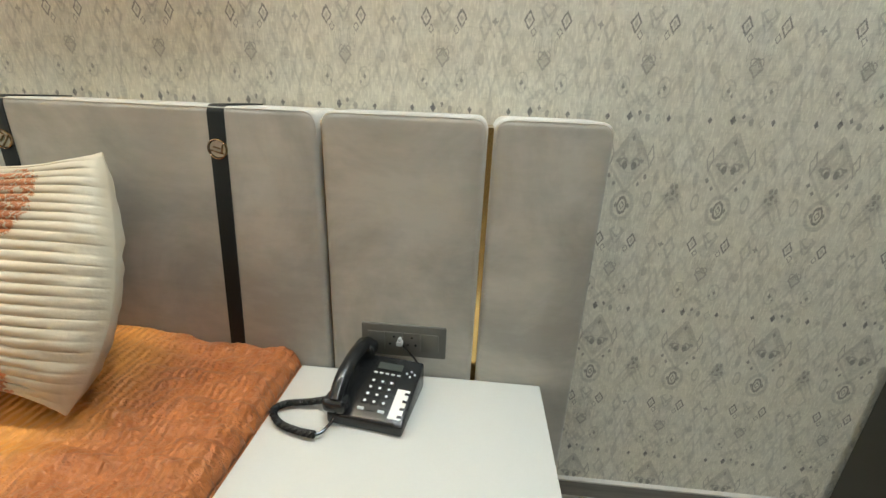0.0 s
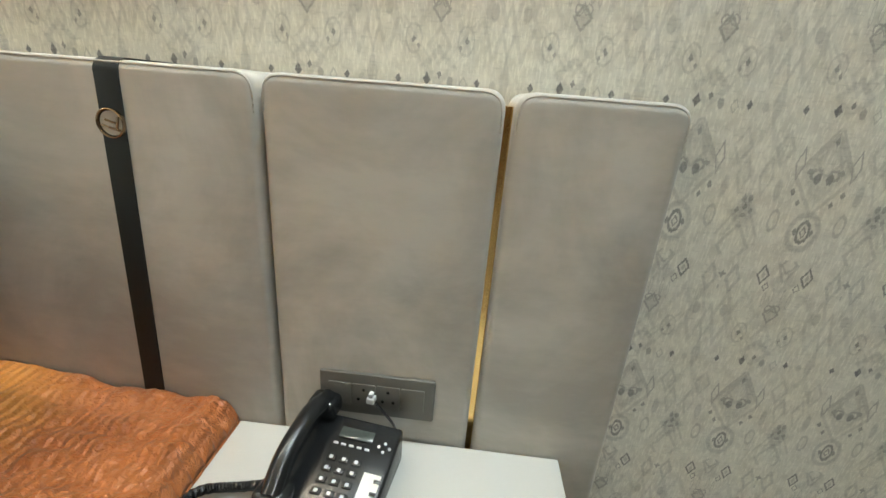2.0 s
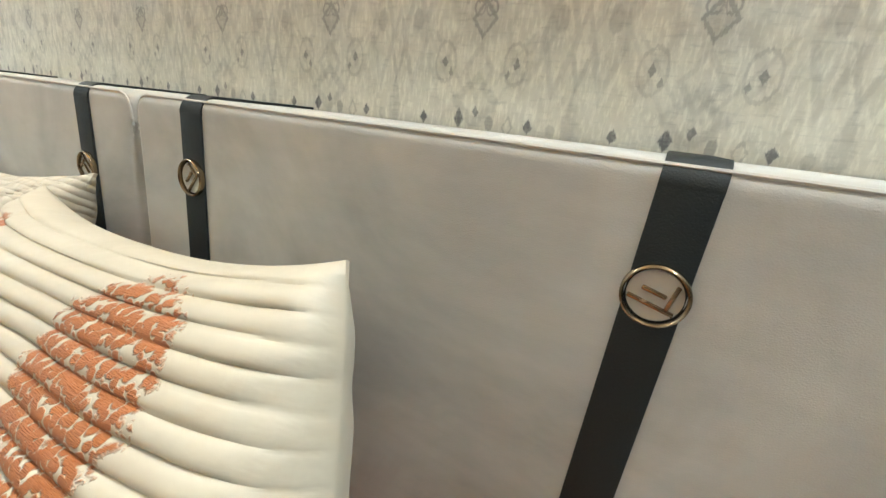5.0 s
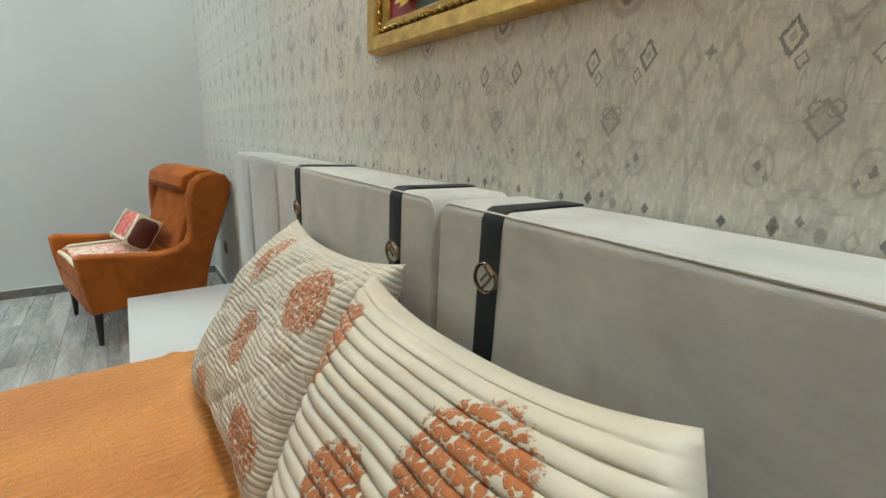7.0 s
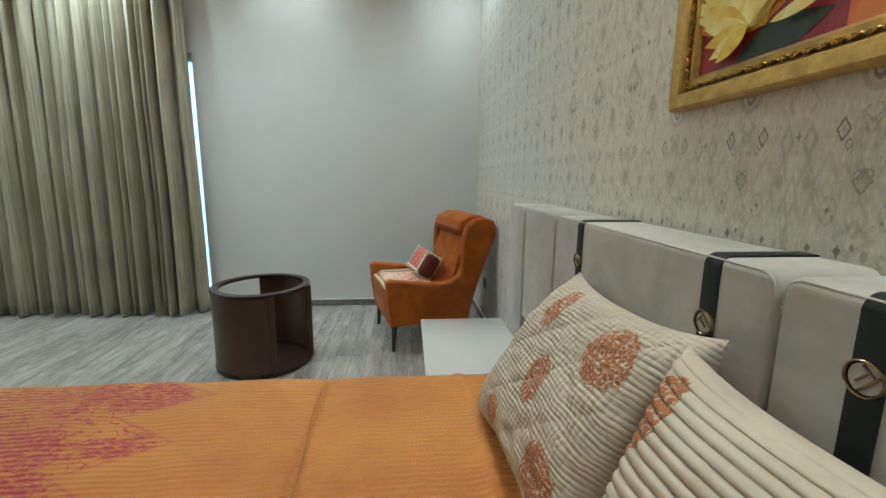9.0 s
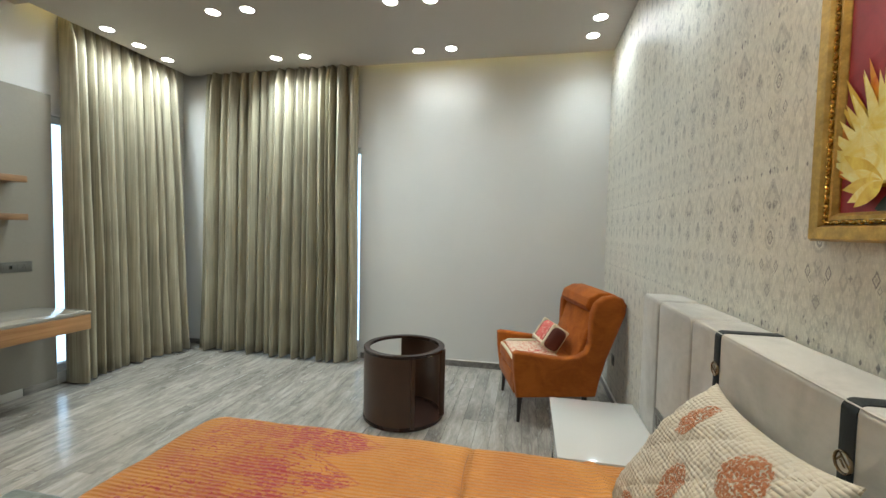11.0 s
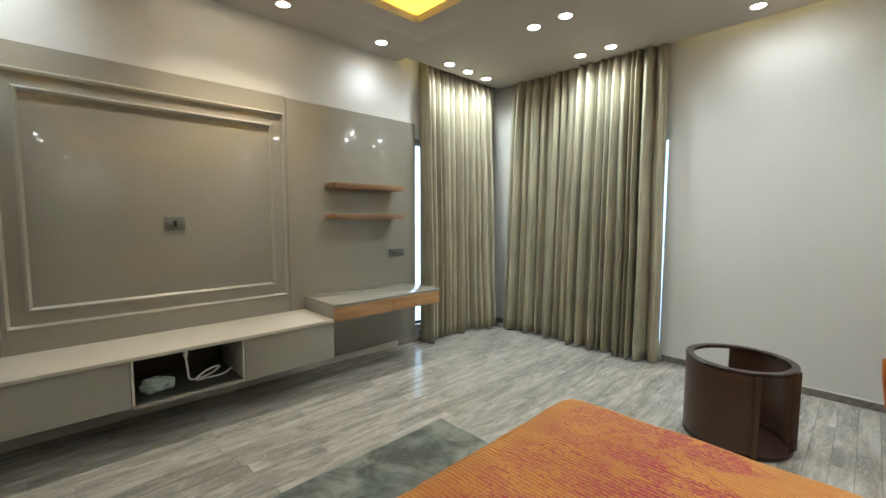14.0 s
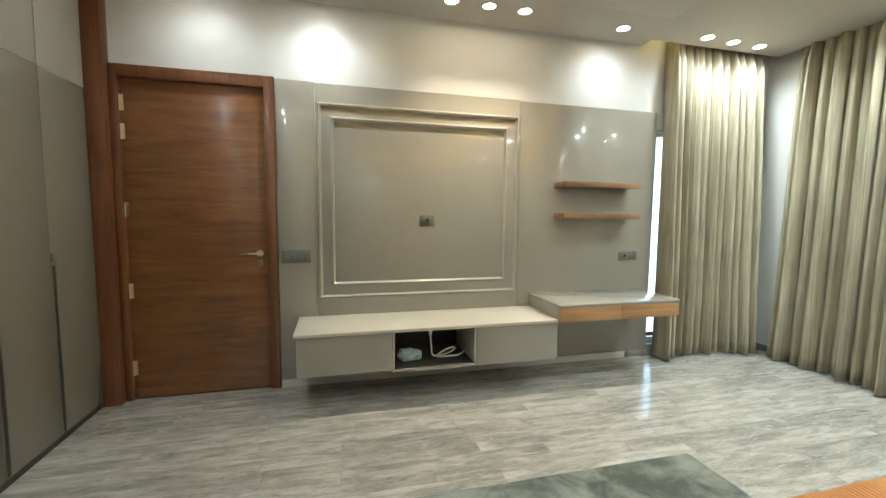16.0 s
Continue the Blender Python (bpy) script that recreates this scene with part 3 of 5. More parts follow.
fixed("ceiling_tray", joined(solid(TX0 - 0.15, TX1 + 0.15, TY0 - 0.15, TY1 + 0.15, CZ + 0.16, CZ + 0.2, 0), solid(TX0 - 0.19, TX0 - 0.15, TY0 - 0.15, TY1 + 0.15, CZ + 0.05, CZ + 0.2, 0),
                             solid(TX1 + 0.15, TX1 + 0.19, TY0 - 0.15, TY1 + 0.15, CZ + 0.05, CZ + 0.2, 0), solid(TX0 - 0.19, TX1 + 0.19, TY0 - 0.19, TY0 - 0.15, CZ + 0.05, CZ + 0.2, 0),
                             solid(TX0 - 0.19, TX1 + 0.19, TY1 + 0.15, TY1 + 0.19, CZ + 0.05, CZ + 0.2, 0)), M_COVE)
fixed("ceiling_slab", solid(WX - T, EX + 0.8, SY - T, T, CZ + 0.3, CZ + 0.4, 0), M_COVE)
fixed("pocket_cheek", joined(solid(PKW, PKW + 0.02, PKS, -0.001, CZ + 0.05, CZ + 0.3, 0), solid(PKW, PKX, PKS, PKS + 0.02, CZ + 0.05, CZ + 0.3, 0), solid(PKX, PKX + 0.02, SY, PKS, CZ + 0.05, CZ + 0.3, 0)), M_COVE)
led = thing("cove_light", "amber light strip hidden in the ceiling tray", "light strip", 0, 0, CZ + 0.05)
for x0, x1, y0, y1 in ((TX0 - 0.12, TX1 + 0.12, TY0 - 0.12, TY0 - 0.09), (TX0 - 0.12, TX1 + 0.12, TY1 + 0.09, TY1 + 0.12), (TX0 - 0.12, TX0 - 0.09, TY0 - 0.08, TY1 + 0.08), (TX1 + 0.09, TX1 + 0.12, TY0 - 0.08, TY1 + 0.08)):
    part("strip", solid(x0, x1, y0, y1, 0.001, 0.012, 0), M_LED, led)
led = thing("pocket_light", "pale yellow light strip in the curtain pocket", "light strip", 0, 0, CZ + 0.2)
part("strip", solid(PKW - 0.02, PKW - 0.001, -2.35, -0.02, 0, 0.02, 0), M_LED2, led)
part("strip", solid(-1.98, -1.70, PKS - 0.02, PKS - 0.001, 0, 0.02, 0), M_LED2, led)

# skirting
base = fixed("baseboard", solid(1.49, 2.26, -0.012, -0.0005, 0, 0.058, 0.002), M_BASE)
for i, args in enumerate(((WX + 0.012, -1.47, -0.012, -0.0005), (WX + 0.0005, WX + 0.012, -2.40, -0.0005), (WX + 0.0005, WX + 0.012, SY, -4.14), (-1.90, -1.66, PY, PY + 0.012))):
    fixed("baseboard_%d" % (i + 1), solid(*args, 0, 0.058, 0.002), M_BASE)
fixed("trim", joined(solid(1.49, 2.26, -0.015, -0.0005, 0.0585, 0.0645, 0.001), solid(WX + 0.013, -1.47, -0.015, -0.0005, 0.0585, 0.0645, 0.001), solid(WX + 0.0005, WX + 0.015, -2.40, -0.016, 0.0585, 0.0645, 0.001)), M_BASETOP)
fixed("baseboard_5", solid(-1.655, 1.545, PY, PY + 0.012, 0, 0.062, 0.002), M_BASETOP)


# ---- windows behind the curtains ----
def window_unit(name, along, lo, hi, z0, z1, wall):
    w = fixed(name, solid(lo, hi, wall - 0.12, wall - 0.06, z0, z0 + 0.05, 0.003) if along == "x" else solid(wall - 0.12, wall - 0.06, lo, hi, z0, z0 + 0.05, 0.003), M_WINFRAME)
    bars = [(lo, hi, z1 - 0.05, z1), (lo, lo + 0.04, z0 + 0.05, z1 - 0.05), (hi - 0.022, hi, z0 + 0.05, z1 - 0.05), ((lo + hi) / 2 - 0.03, (lo + hi) / 2 + 0.03, z0 + 0.05, z1 - 0.05)]
    for p0, p1, q0, q1 in bars:
        fixed("window_frame", solid(p0, p1, wall - 0.12, wall - 0.06, q0, q1, 0.003) if along == "x" else solid(wall - 0.12, wall - 0.06, p0, p1, q0, q1, 0.003), M_WINFRAME, w)
    for p0, p1 in ((lo + 0.04, (lo + hi) / 2 - 0.03), ((lo + hi) / 2 + 0.03, hi - 0.022)):
        bm = solid(p0, p1, wall - 0.094, wall - 0.088, z0 + 0.05, z1 - 0.05, 0) if along == "x" else solid(wall - 0.094, wall - 0.088, p0, p1, z0 + 0.05, z1 - 0.05, 0)
        pane = fixed("pane", bm, M_GLASS, w)
        pane.visible_shadow = False


M_GLASS, _t, _p = shade("window_glass")
_p.inputs["Transmission Weight"].default_value, _p.inputs["Roughness"].default_value, _p.inputs["IOR"].default_value = 1.0, 0.02, 1.45
window_unit("window_1", "x", WIN_S[0], WIN_S[1], WIN_S[2], WIN_S[3], SY)
window_unit("window_2", "y", WIN_W[0], WIN_W[1], WIN_W[2], WIN_W[3], WX)
fixed("backdrop", joined(solid(-6.0, 0.5, SY - 2.2, SY - 2.15, -0.5, 4.5, 0), solid(WX - 2.2, WX - 2.15, -6.0, 0.5, -0.5, 4.5, 0)), M_DAY)


# ---- curtains ----
def curtain(name, label, along, lo, hi, line, out, seed, folds):
    """A pleated drape between lo and hi; the cloth runs from the pocket to just over the floor."""
    rng = random.Random(seed)
    cols, rows, top, bot = 420, 26, CZ + 0.10, 0.018
    knots = [0.0]
    while knots[-1] < 1.0:
        knots.append(knots[-1] + rng.uniform(0.4, 1.8) / folds)
    knots = [k / knots[-1] for k in knots]
    amps = [rng.uniform(0.45, 1.35) for _ in knots]
    lean = [rng.uniform(-0.35, 0.35) for _ in knots]
    bm = bmesh.new()
    grid = []
    for j in range(rows + 1):
        f = j / rows
        z = top + (bot - top) * f
        row = []
        for i in range(cols + 1):
            s = i / cols
            k = max(q for q in range(len(knots) - 1) if knots[q] <= s + 1e-9)
            u = (s - knots[k]) / (knots[k + 1] - knots[k])
            wave = math.sin(math.pi * u) ** 0.7 * amps[k] - 0.12 * math.sin(2 * math.pi * u) * amps[k]
            deep = 0.088 + 0.055 * f ** 0.7
            wig = noise.noise(Vector((s * 7 + seed, f * 2.2, 0))) * 0.016 * (0.3 + f)
            off = wave * deep * (0.45 + 0.55 * min(1.0, f / 0.08)) + wig
            side = lo + (hi - lo) * (s + 0.010 * f * lean[k] * math.sin(math.pi * u) + 0.004 * noise.noise(Vector((s * 3, f * 3, seed))))
            hem = 0.012 * noise.noise(Vector((s * 14, seed, 3.0))) * (1 if j == rows else 0)
            side = (lo + hi) / 2 + (side - (lo + hi) / 2) * (0.985 + 0.05 * f)
            tip = line + (off + 0.05 * f) * out
            row.append(bm.verts.new((side, tip, z + hem) if along == "x" else (tip, side, z + hem)))
        grid.append(row)
    for j in range(rows):
        for i in range(cols):
            bm.faces.new((grid[j][i], grid[j + 1][i], grid[j + 1][i + 1], grid[j][i + 1]))
    c0 = thing(name, label, "curtain", (lo + hi) / 2 if along == "x" else line, line if along == "x" else (lo + hi) / 2, 0, group="bedroom curtains")
    ob = part("drape", turned(bm, c0.matrix_basis.inverted()), M_CURTAIN, c0)
    mod = ob.modifiers.new("thickness", "SOLIDIFY")
    mod.thickness = 0.003
    rail = solid(lo, hi, line - 0.012, line + 0.012, CZ + 0.13, CZ + 0.15, 0.002) if along == "x" else solid(line - 0.012, line + 0.012, lo, hi, CZ + 0.13, CZ + 0.15, 0.002)
    part("curtain_rail", turned(rail, c0.matrix_basis.inverted()), M_OFFWHITE, c0, "white aluminium track")


curtain("curtain", "olive khaki pleated drape over the tall west window", "y", -4.22, -2.428, WX + 0.05, 1, 5, 25)
curtain("curtain", "olive khaki pleated drape over the window beside the desk", "x", -3.12, -1.955, SY + 0.03, 1, 11, 16)


# ---- ceiling lamps, those seen and the added fill ----
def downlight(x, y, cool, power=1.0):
    d0 = thing("downlight", "one of the seen and added white recessed downlights, switched on" if cool else "one of the seen and added warm recessed downlights, switched on", "downlight", x, y, CZ, group="ceiling downlights")
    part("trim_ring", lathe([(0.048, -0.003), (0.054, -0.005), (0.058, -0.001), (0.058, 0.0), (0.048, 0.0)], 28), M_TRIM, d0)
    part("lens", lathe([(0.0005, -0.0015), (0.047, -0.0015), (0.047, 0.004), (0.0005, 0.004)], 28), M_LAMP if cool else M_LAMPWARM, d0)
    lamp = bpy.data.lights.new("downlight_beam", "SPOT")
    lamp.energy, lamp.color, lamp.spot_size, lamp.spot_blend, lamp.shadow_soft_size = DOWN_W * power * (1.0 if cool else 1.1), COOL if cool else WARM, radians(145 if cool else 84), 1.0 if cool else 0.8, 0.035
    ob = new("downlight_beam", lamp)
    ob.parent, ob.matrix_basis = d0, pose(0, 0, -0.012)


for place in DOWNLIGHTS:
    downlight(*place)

# ---- door, its frame and the teak end board ----
door = fixed("door_1", solid(1.628, 2.572, SY - 0.045, SY + 0.0, 0.006, 2.335, 0.003), M_DOOR, None, "closed teak veneer door with horizontal grain")
fr = fixed("door_frame", joined(solid(1.552, 1.626, SY - 0.10, PY + 0.015, 0, 2.42, 0.004), solid(2.574, 2.622, SY - 0.10, PY + 0.015, 0, 2.42, 0.004), solid(1.626, 2.574, SY - 0.10, PY + 0.015, 2.337, 2.42, 0.004)), M_FRAME)
fixed("teak_end_board", solid(2.624, 2.748, SY, SY + 0.10, 0, CZ, 0.003), M_FRAME)
fixed("door_backing", solid(1.55, 2.63, SY - 0.30, SY - 0.25, 0, 2.5, 0), M_WALL)
HX, HZ = 1.685, 1.085
plate = fixed("door_handle", joined(rod((HX, SY, HZ), (HX, SY + 0.010, HZ), 0.026, seg=24), rod((HX, SY + 0.008, HZ), (HX, SY + 0.048, HZ), 0.010)), M_STEEL, door, "brass lever handle")
fixed("lever", tube(smooth_curve([(HX, SY + 0.046, HZ), (HX + 0.03, SY + 0.052, HZ + 0.002), (HX + 0.08, SY + 0.05, HZ + 0.001), (HX + 0.125, SY + 0.046, HZ - 0.004)]), 0.0085, 10), M_STEEL, plate)
fixed("keyhole_rose", rod((HX - 0.004, SY, HZ - 0.075), (HX - 0.004, SY + 0.009, HZ - 0.075), 0.022, seg=24), M_STEEL, door)
for z in (2.165, 1.965, 1.41, 0.82, 0.24):
    fixed("hinge", joined(rod((2.573, SY + 0.006, z - 0.055), (2.573, SY + 0.006, z + 0.055), 0.007, seg=12), solid(2.55, 2.596, SY - 0.001, SY + 0.004, z - 0.055, z + 0.055, 0.001)), M_STEEL, door)

# ---- lacquered wall panels with double moulding ----
panels = fixed("wall_panel", solid(1.262, 1.548, SY, PY, 0.0, 2.412, 0.002), M_PANEL, None, "glossy taupe lacquer wall panelling")
fixed("panel_board", solid(-0.474, 1.259, SY, PY, 0.0, 2.405, 0.002), M_PANEL, panels)
fixed("panel_board", solid(-1.905, -0.477, SY, PY, 0.0, 2.395, 0.002), M_PANEL, panels)


def moulding(x0, x1, z0, z1, w, proud):
    """Four mitred lengths of a chamfered moulding."""
    prof = [(0, 0), (0, proud * 0.2), (w * 0.08, proud * 0.3), (w * 0.42, proud), (w * 0.58, proud), (w * 0.92, proud * 0.3), (w, proud * 0.2), (w, 0)]
    cs = [(x0, z0, 1, 1), (x1, z0, -1, 1), (x1, z1, -1, -1), (x0, z1, 1, -1)]
    for i in range(4):
        bm, rings = bmesh.new(), []
        for cx, cz, sx, sz in (cs[i], cs[(i + 1) % 4]):
            rings.append([bm.verts.new((cx + sx * a, PY + b, cz + sz * a)) for a, b in prof])
        k = len(prof)
        for j in range(k):
            bm.faces.new((rings[0][j], rings[1][j], rings[1][(j + 1) % k], rings[0][(j + 1) % k]))
        bm.faces.new(rings[0][::-1]), bm.faces.new(rings[1])
        bmesh.ops.recalc_face_normals(bm, faces=bm.faces[:])
        fixed("moulding", bm, M_MOULD, panels)


moulding(-0.456, 1.247, 0.712, 2.262, 0.030, 0.020)
moulding(-0.352, 1.147, 0.815, 2.158, 0.030, 0.020)


# ---- switches and sockets ----
def plate_box(name, label, x0, x1, z0, z1, face, material, modules, facing=1, group="", z=None):
    """A wall plate with a raised frame and its modules; the face lies at y = face."""
    s = facing
    y = lambda a: face + s * a
    p0 = thing(name, label, name.replace("_", " "), (x0 + x1) / 2, face, z0, group=group)
    inv = p0.matrix_basis.inverted()
    lo, hi = sorted((y(0.0), y(0.008)))
    part("cover", turned(solid(x0, x1, lo, hi, z0, z1, 0.003), inv), material, p0)
    n = len(modules)
    w = (x1 - x0 - 0.03) / n
    for i, kind in enumerate(modules):
        a, b = x0 + 0.015 + i * w, x0 + 0.015 + (i + 1) * w - 0.002
        lo, hi = sorted((y(0.0075), y(0.0105)))
        mod = part("switch" if kind == "s" else "socket", turned(solid(a, b, lo, hi, z0 + 0.018, z1 - 0.018, 0.0015), inv), material, p0)
        if kind == "o":
            cx, cz = (a + b) / 2, (z0 + z1) / 2
            for dx, dz in ((0, 0.012), (-0.009, -0.007), (0.009, -0.007)):
                q0, q1 = sorted((y(0.0095), y(0.0112)))
                part("pin_hole", turned(rod((cx + dx, q0, cz + dz), (cx + dx, q1, cz + dz), 0.0028, seg=10), inv), M_PHONE, mod)
        if kind == "b":
            q0, q1 = sorted((y(0.010), y(0.0115)))
            part("jack", turned(solid((a + b) / 2 - 0.010, (a + b) / 2 + 0.010, q0, q1, z0 + 0.028, z1 - 0.028, 0.001), inv), M_PHONE, mod)
    return p0


plate_box("switch_plate", "satin grey switch plate on the lacquer panel by the door", 1.305, 1.527, 1.006, 1.108, PY, M_SOCKET2, "ssss")
plate_box("tv_socket", "small satin grey aerial socket in the empty screen panel", 0.297, 0.426, 1.297, 1.392, PY, M_SOCKET2, "b")
plate_box("power_socket", "grey double socket on the panel above the desk", -1.743, -1.540, 0.975, 1.056, PY, M_SOCKET2, "ob")
plate_box("power_socket", "small grey wall socket behind the armchair", -2.765, -2.68, 0.30, 0.385, 0.0, M_SOCKET, "o", -1)


# ---- floating media console ----
CF, CB = -4.035, PY
con = thing("media_console", "floating taupe lacquer media console with an open middle niche", "console", 0.39, CB, 0.24)
inv = con.matrix_basis.inverted()
part("top", turned(solid(-0.605, 1.405, CB, CF + 0.02, 0.545, 0.570, 0.003), inv), M_PANEL_TOP, con, "taupe top, made paler for the warm lamplight on it")
part("body", turned(joined(solid(0.722, 1.390, CB, CF - 0.02, 0.262, 0.543, 0.002), solid(-0.615, 0.076, CB, CF - 0.02, 0.240, 0.543, 0.002),
                           solid(0.078, 0.720, CB, CF - 0.002, 0.240, 0.262, 0.002), solid(0.078, 0.720, CB, CB + 0.012, 0.264, 0.543, 0)), inv), M_PANEL, con)
for x0, x1 in ((0.706, 0.7205), (0.0785, 0.092)):
    part("side", turned(solid(x0, x1, CB + 0.013, CF - 0.002, 0.264, 0.543, 0.001), inv), M_PANEL_TOP, con)
# dark sheets on back and floor paint in the shade inside the niche
part("niche_shade_sheets", turned(joined(solid(0.094, 0.704, CB + 0.0125, CB + 0.02, 0.264, 0.541, 0), solid(0.094, 0.704, CB + 0.021, CF - 0.02, 0.2625, 0.268, 0)), inv), M_DARKSHADELAM, con)
for x0, x1, z0 in ((0.724, 1.388, 0.258), (-0.613, 0.074, 0.242)):
    part("drawer_front", turned(solid(x0, x1, CF - 0.018, CF, z0, 0.541, 0.002), inv), M_PANEL, con)
bm = bmesh.new()
bmesh.ops.create_icosphere(bm, subdivisions=4, radius=1)
for v in bm.verts:
    k = 1 + 0.35 * noise.noise(v.co * 1.7) + 0.16 * noise.noise(v.co * 5)
    v.co = Vector((v.co.x * 0.095 * k, v.co.y * 0.06 * k, max(-0.03, v.co.z * 0.055 * k)))
lone("plastic_bag", bm, plain("pale_green_bag", (0.42, 0.50, 0.46), 0.4, var=0.2, scale=14, bump=0.4, grain=60), "crumpled pale green plastic bag in the console niche", "bag", m=pose(0.575, -4.22, 0.299))
cab = thing("white_cable", "looped white cable lying in the console niche", "cable", 0.30, -4.20, 0.269)
part("loop", tube(smooth_curve([(0.11, 0.03, 0.20), (0.10, 0.03, 0.10), (0.085, 0.0, 0.03), (0.03, -0.02, 0.012), (-0.06, -0.02, 0.03), (-0.10, 0.0, 0.07), (-0.05, 0.02, 0.08), (0.02, 0.02, 0.05), (0.05, 0.02, 0.02), (-0.02, 0.0, 0.008), (-0.13, -0.01, 0.008), (-0.17, 0.03, 0.05)]), 0.007, 8), M_OFFWHITE, cab)
part("plug", solid(0.098, 0.122, 0.018, 0.042, 0.195, 0.235, 0.004), M_OFFWHITE, cab)

# ---- floating desk ----
dk = thing("wall_desk", "floating desk with a taupe top and two oak drawers", "desk", -1.19, PY, 0.545)
inv = dk.matrix_basis.inverted()
part("desktop", turned(solid(-1.772, -0.606, PY, -4.005, 0.664, 0.687, 0.003), inv), M_PANEL, dk, "glossy taupe lacquer top")
part("side", turned(solid(-0.632, -0.608, PY, -4.025, 0.545, 0.662, 0.002), inv), M_PANEL, dk)
part("side", turned(solid(-1.770, -1.748, PY, -4.025, 0.545, 0.662, 0.002), inv), M_SHELF, dk)
part("bottom", turned(solid(-1.746, -0.634, PY, -4.04, 0.545, 0.560, 0.001), inv), M_PANEL, dk)
for x0, x1 in ((-1.188, -0.610), (-1.768, -1.192)):
    part("drawer_front", turned(solid(x0, x1, -4.023, -4.006, 0.547, 0.661, 0.002), inv), M_DRAWER, dk)
part("cable_flap", turned(solid(-1.30, -1.02, PY + 0.04, PY + 0.12, 0.6873, 0.6895, 0.001), inv), M_PANEL, dk)

for z in (1.654, 1.374):
    lone("wall_shelf", solid(-1.607, -0.828, PY, PY + 0.185, z, z + 0.048, 0.002), M_SHELF, "dark walnut floating shelf on the lacquer panel, empty", "shelf", group="floating shelves")

# ---- wardrobe along the east side ----
WF = 2.73


def wardrobe(y0, y1, handle_low):
    w = thing("wardrobe", "tall glossy taupe laminate wardrobe with a loft door", "wardrobe", WF, (y0 + y1) / 2, 0, group="fitted wardrobe units")
    inv = w.matrix_basis.inverted()
    part("carcass", turned(solid(WF + 0.022, EX + 0.58, y0, y1, 0.0, CZ - 0.003, 0), inv), M_WARD, w)
    part("plinth", turned(solid(WF + 0.012, WF + 0.0215, y0, y1, 0.0, 0.045, 0), inv), M_DARKSHADELAM, w)
    dr = part("door", turned(solid(WF, WF + 0.02, y0 + 0.0015, y1 - 0.0015, 0.048, 2.215, 0.0015), inv), M_WARD, w)
    part("loft_door", turned(solid(WF, WF + 0.02, y0 + 0.0015, y1 - 0.0015, 2.219, CZ - 0.006, 0.0015), inv), M_WALLTAUPE, w, "paler loft door")
    e = y1 - 0.028
    part("handle_profile", turned(joined(solid(WF - 0.006, WF - 0.0005, e, e + 0.022, 0.06, 1.08, 0.002)), inv), M_DARKSHADELAM, dr)
    part("lock", turned(solid(WF - 0.012, WF - 0.0005, e - 0.018, e + 0.03, 1.10, 1.15, 0.005), inv), M_SOCKET2, dr)


M_WALLTAUPE = plain("loft_laminate", (0.36, 0.335, 0.29), 0.3, var=0.04, scale=0.8, bump=0.02, grain=60, coat=0.2)
for y0, y1 in ((-4.455, -4.005), (-4.003, -3.555), (-3.553, -3.05), (-3.048, -2.55), (-2.548, -2.05), (-2.048, -1.56)):
    wardrobe(y0, y1, True)
# cabinet face stands unlit here, so its shadow is put into the dark colour
tall = thing("tall_cabinet", "tall laminate cabinet standing against the papered wall, its unlit dark put into the colour", "cabinet", 2.5, -0.75, 0)
inv = tall.matrix_basis.inverted()
part("body", turned(solid(2.285, EX + 0.58, -1.55, -0.016, 0.0, CZ - 0.003, 0.002), inv), M_DARKSHADELAM, tall)
for y0, y1 in ((-1.548, -0.79), (-0.787, -0.02)):
    part("door", turned(solid(2.266, 2.283, y0, y1, 0.05, CZ - 0.01, 0.002), inv), M_DARKSHADELAM, tall)
part("plinth", turned(solid(2.272, 2.2845, -1.548, -0.02, 0.0, 0.047, 0.001), inv), M_DARKSHADELAM, tall)

# ---- headboard ----
HF, HB, HT = -0.168, -0.014, 1.093


def pad(x0, x1):
    """One upholstered panel with soft, rolled edges."""
    bm = solid(x0, x1, HF, HB, 0.0, HT, 0)
    up = [e for e in bm.edges if all(v.co.z > HT - 1e-4 for v in e.verts) and abs(e.verts[0].co.x - e.verts[1].co.x) < 1e-4]
    bmesh.ops.bevel(bm, geom=up, offset=0.024, segments=5, profile=0.5, affect="EDGES")
    front = [e for e in bm.edges if all(v.co.y < HF + 1e-4 for v in e.verts)]
    bmesh.ops.bevel(bm, geom=front, offset=0.013, segments=4, profile=0.5, affect="EDGES")
    return bm


hb = thing("headboard", "wide grey velvet panelled headboard with black straps and brass inlays", "headboard", 0, HB, 0)
inv = hb.matrix_basis.inverted()
HC = 0.103                      # middle of the bed head
PADS = [(HC + 0.003, 0.894), (0.900, 1.227), (1.239, 1.462), (-0.704, HC - 0.003), (-1.050, -0.710), (-1.285, -1.062)]
for a, b in PADS:
    pn = part("padded_panel", turned(pad(a, b), inv), M_GREY, hb)
    y, z = HF + 0.0032, HT - 0.0040
    run = smooth_curve([(a + 0.004, y, z - 0.050), (a + 0.0045, y, z - 0.024), (a + 0.011, y, z - 0.007), (a + 0.028, y, z), (a + 0.060, y, z), ((a + b) / 2, y, z + 0.0006), (b - 0.060, y, z), (b - 0.028, y, z), (b - 0.011, y, z - 0.007), (b - 0.0045, y, z - 0.024), (b - 0.004, y, z - 0.050)], 4)
    part("piping", turned(tube(run, 0.0017, 6), inv), M_PIPE, pn)
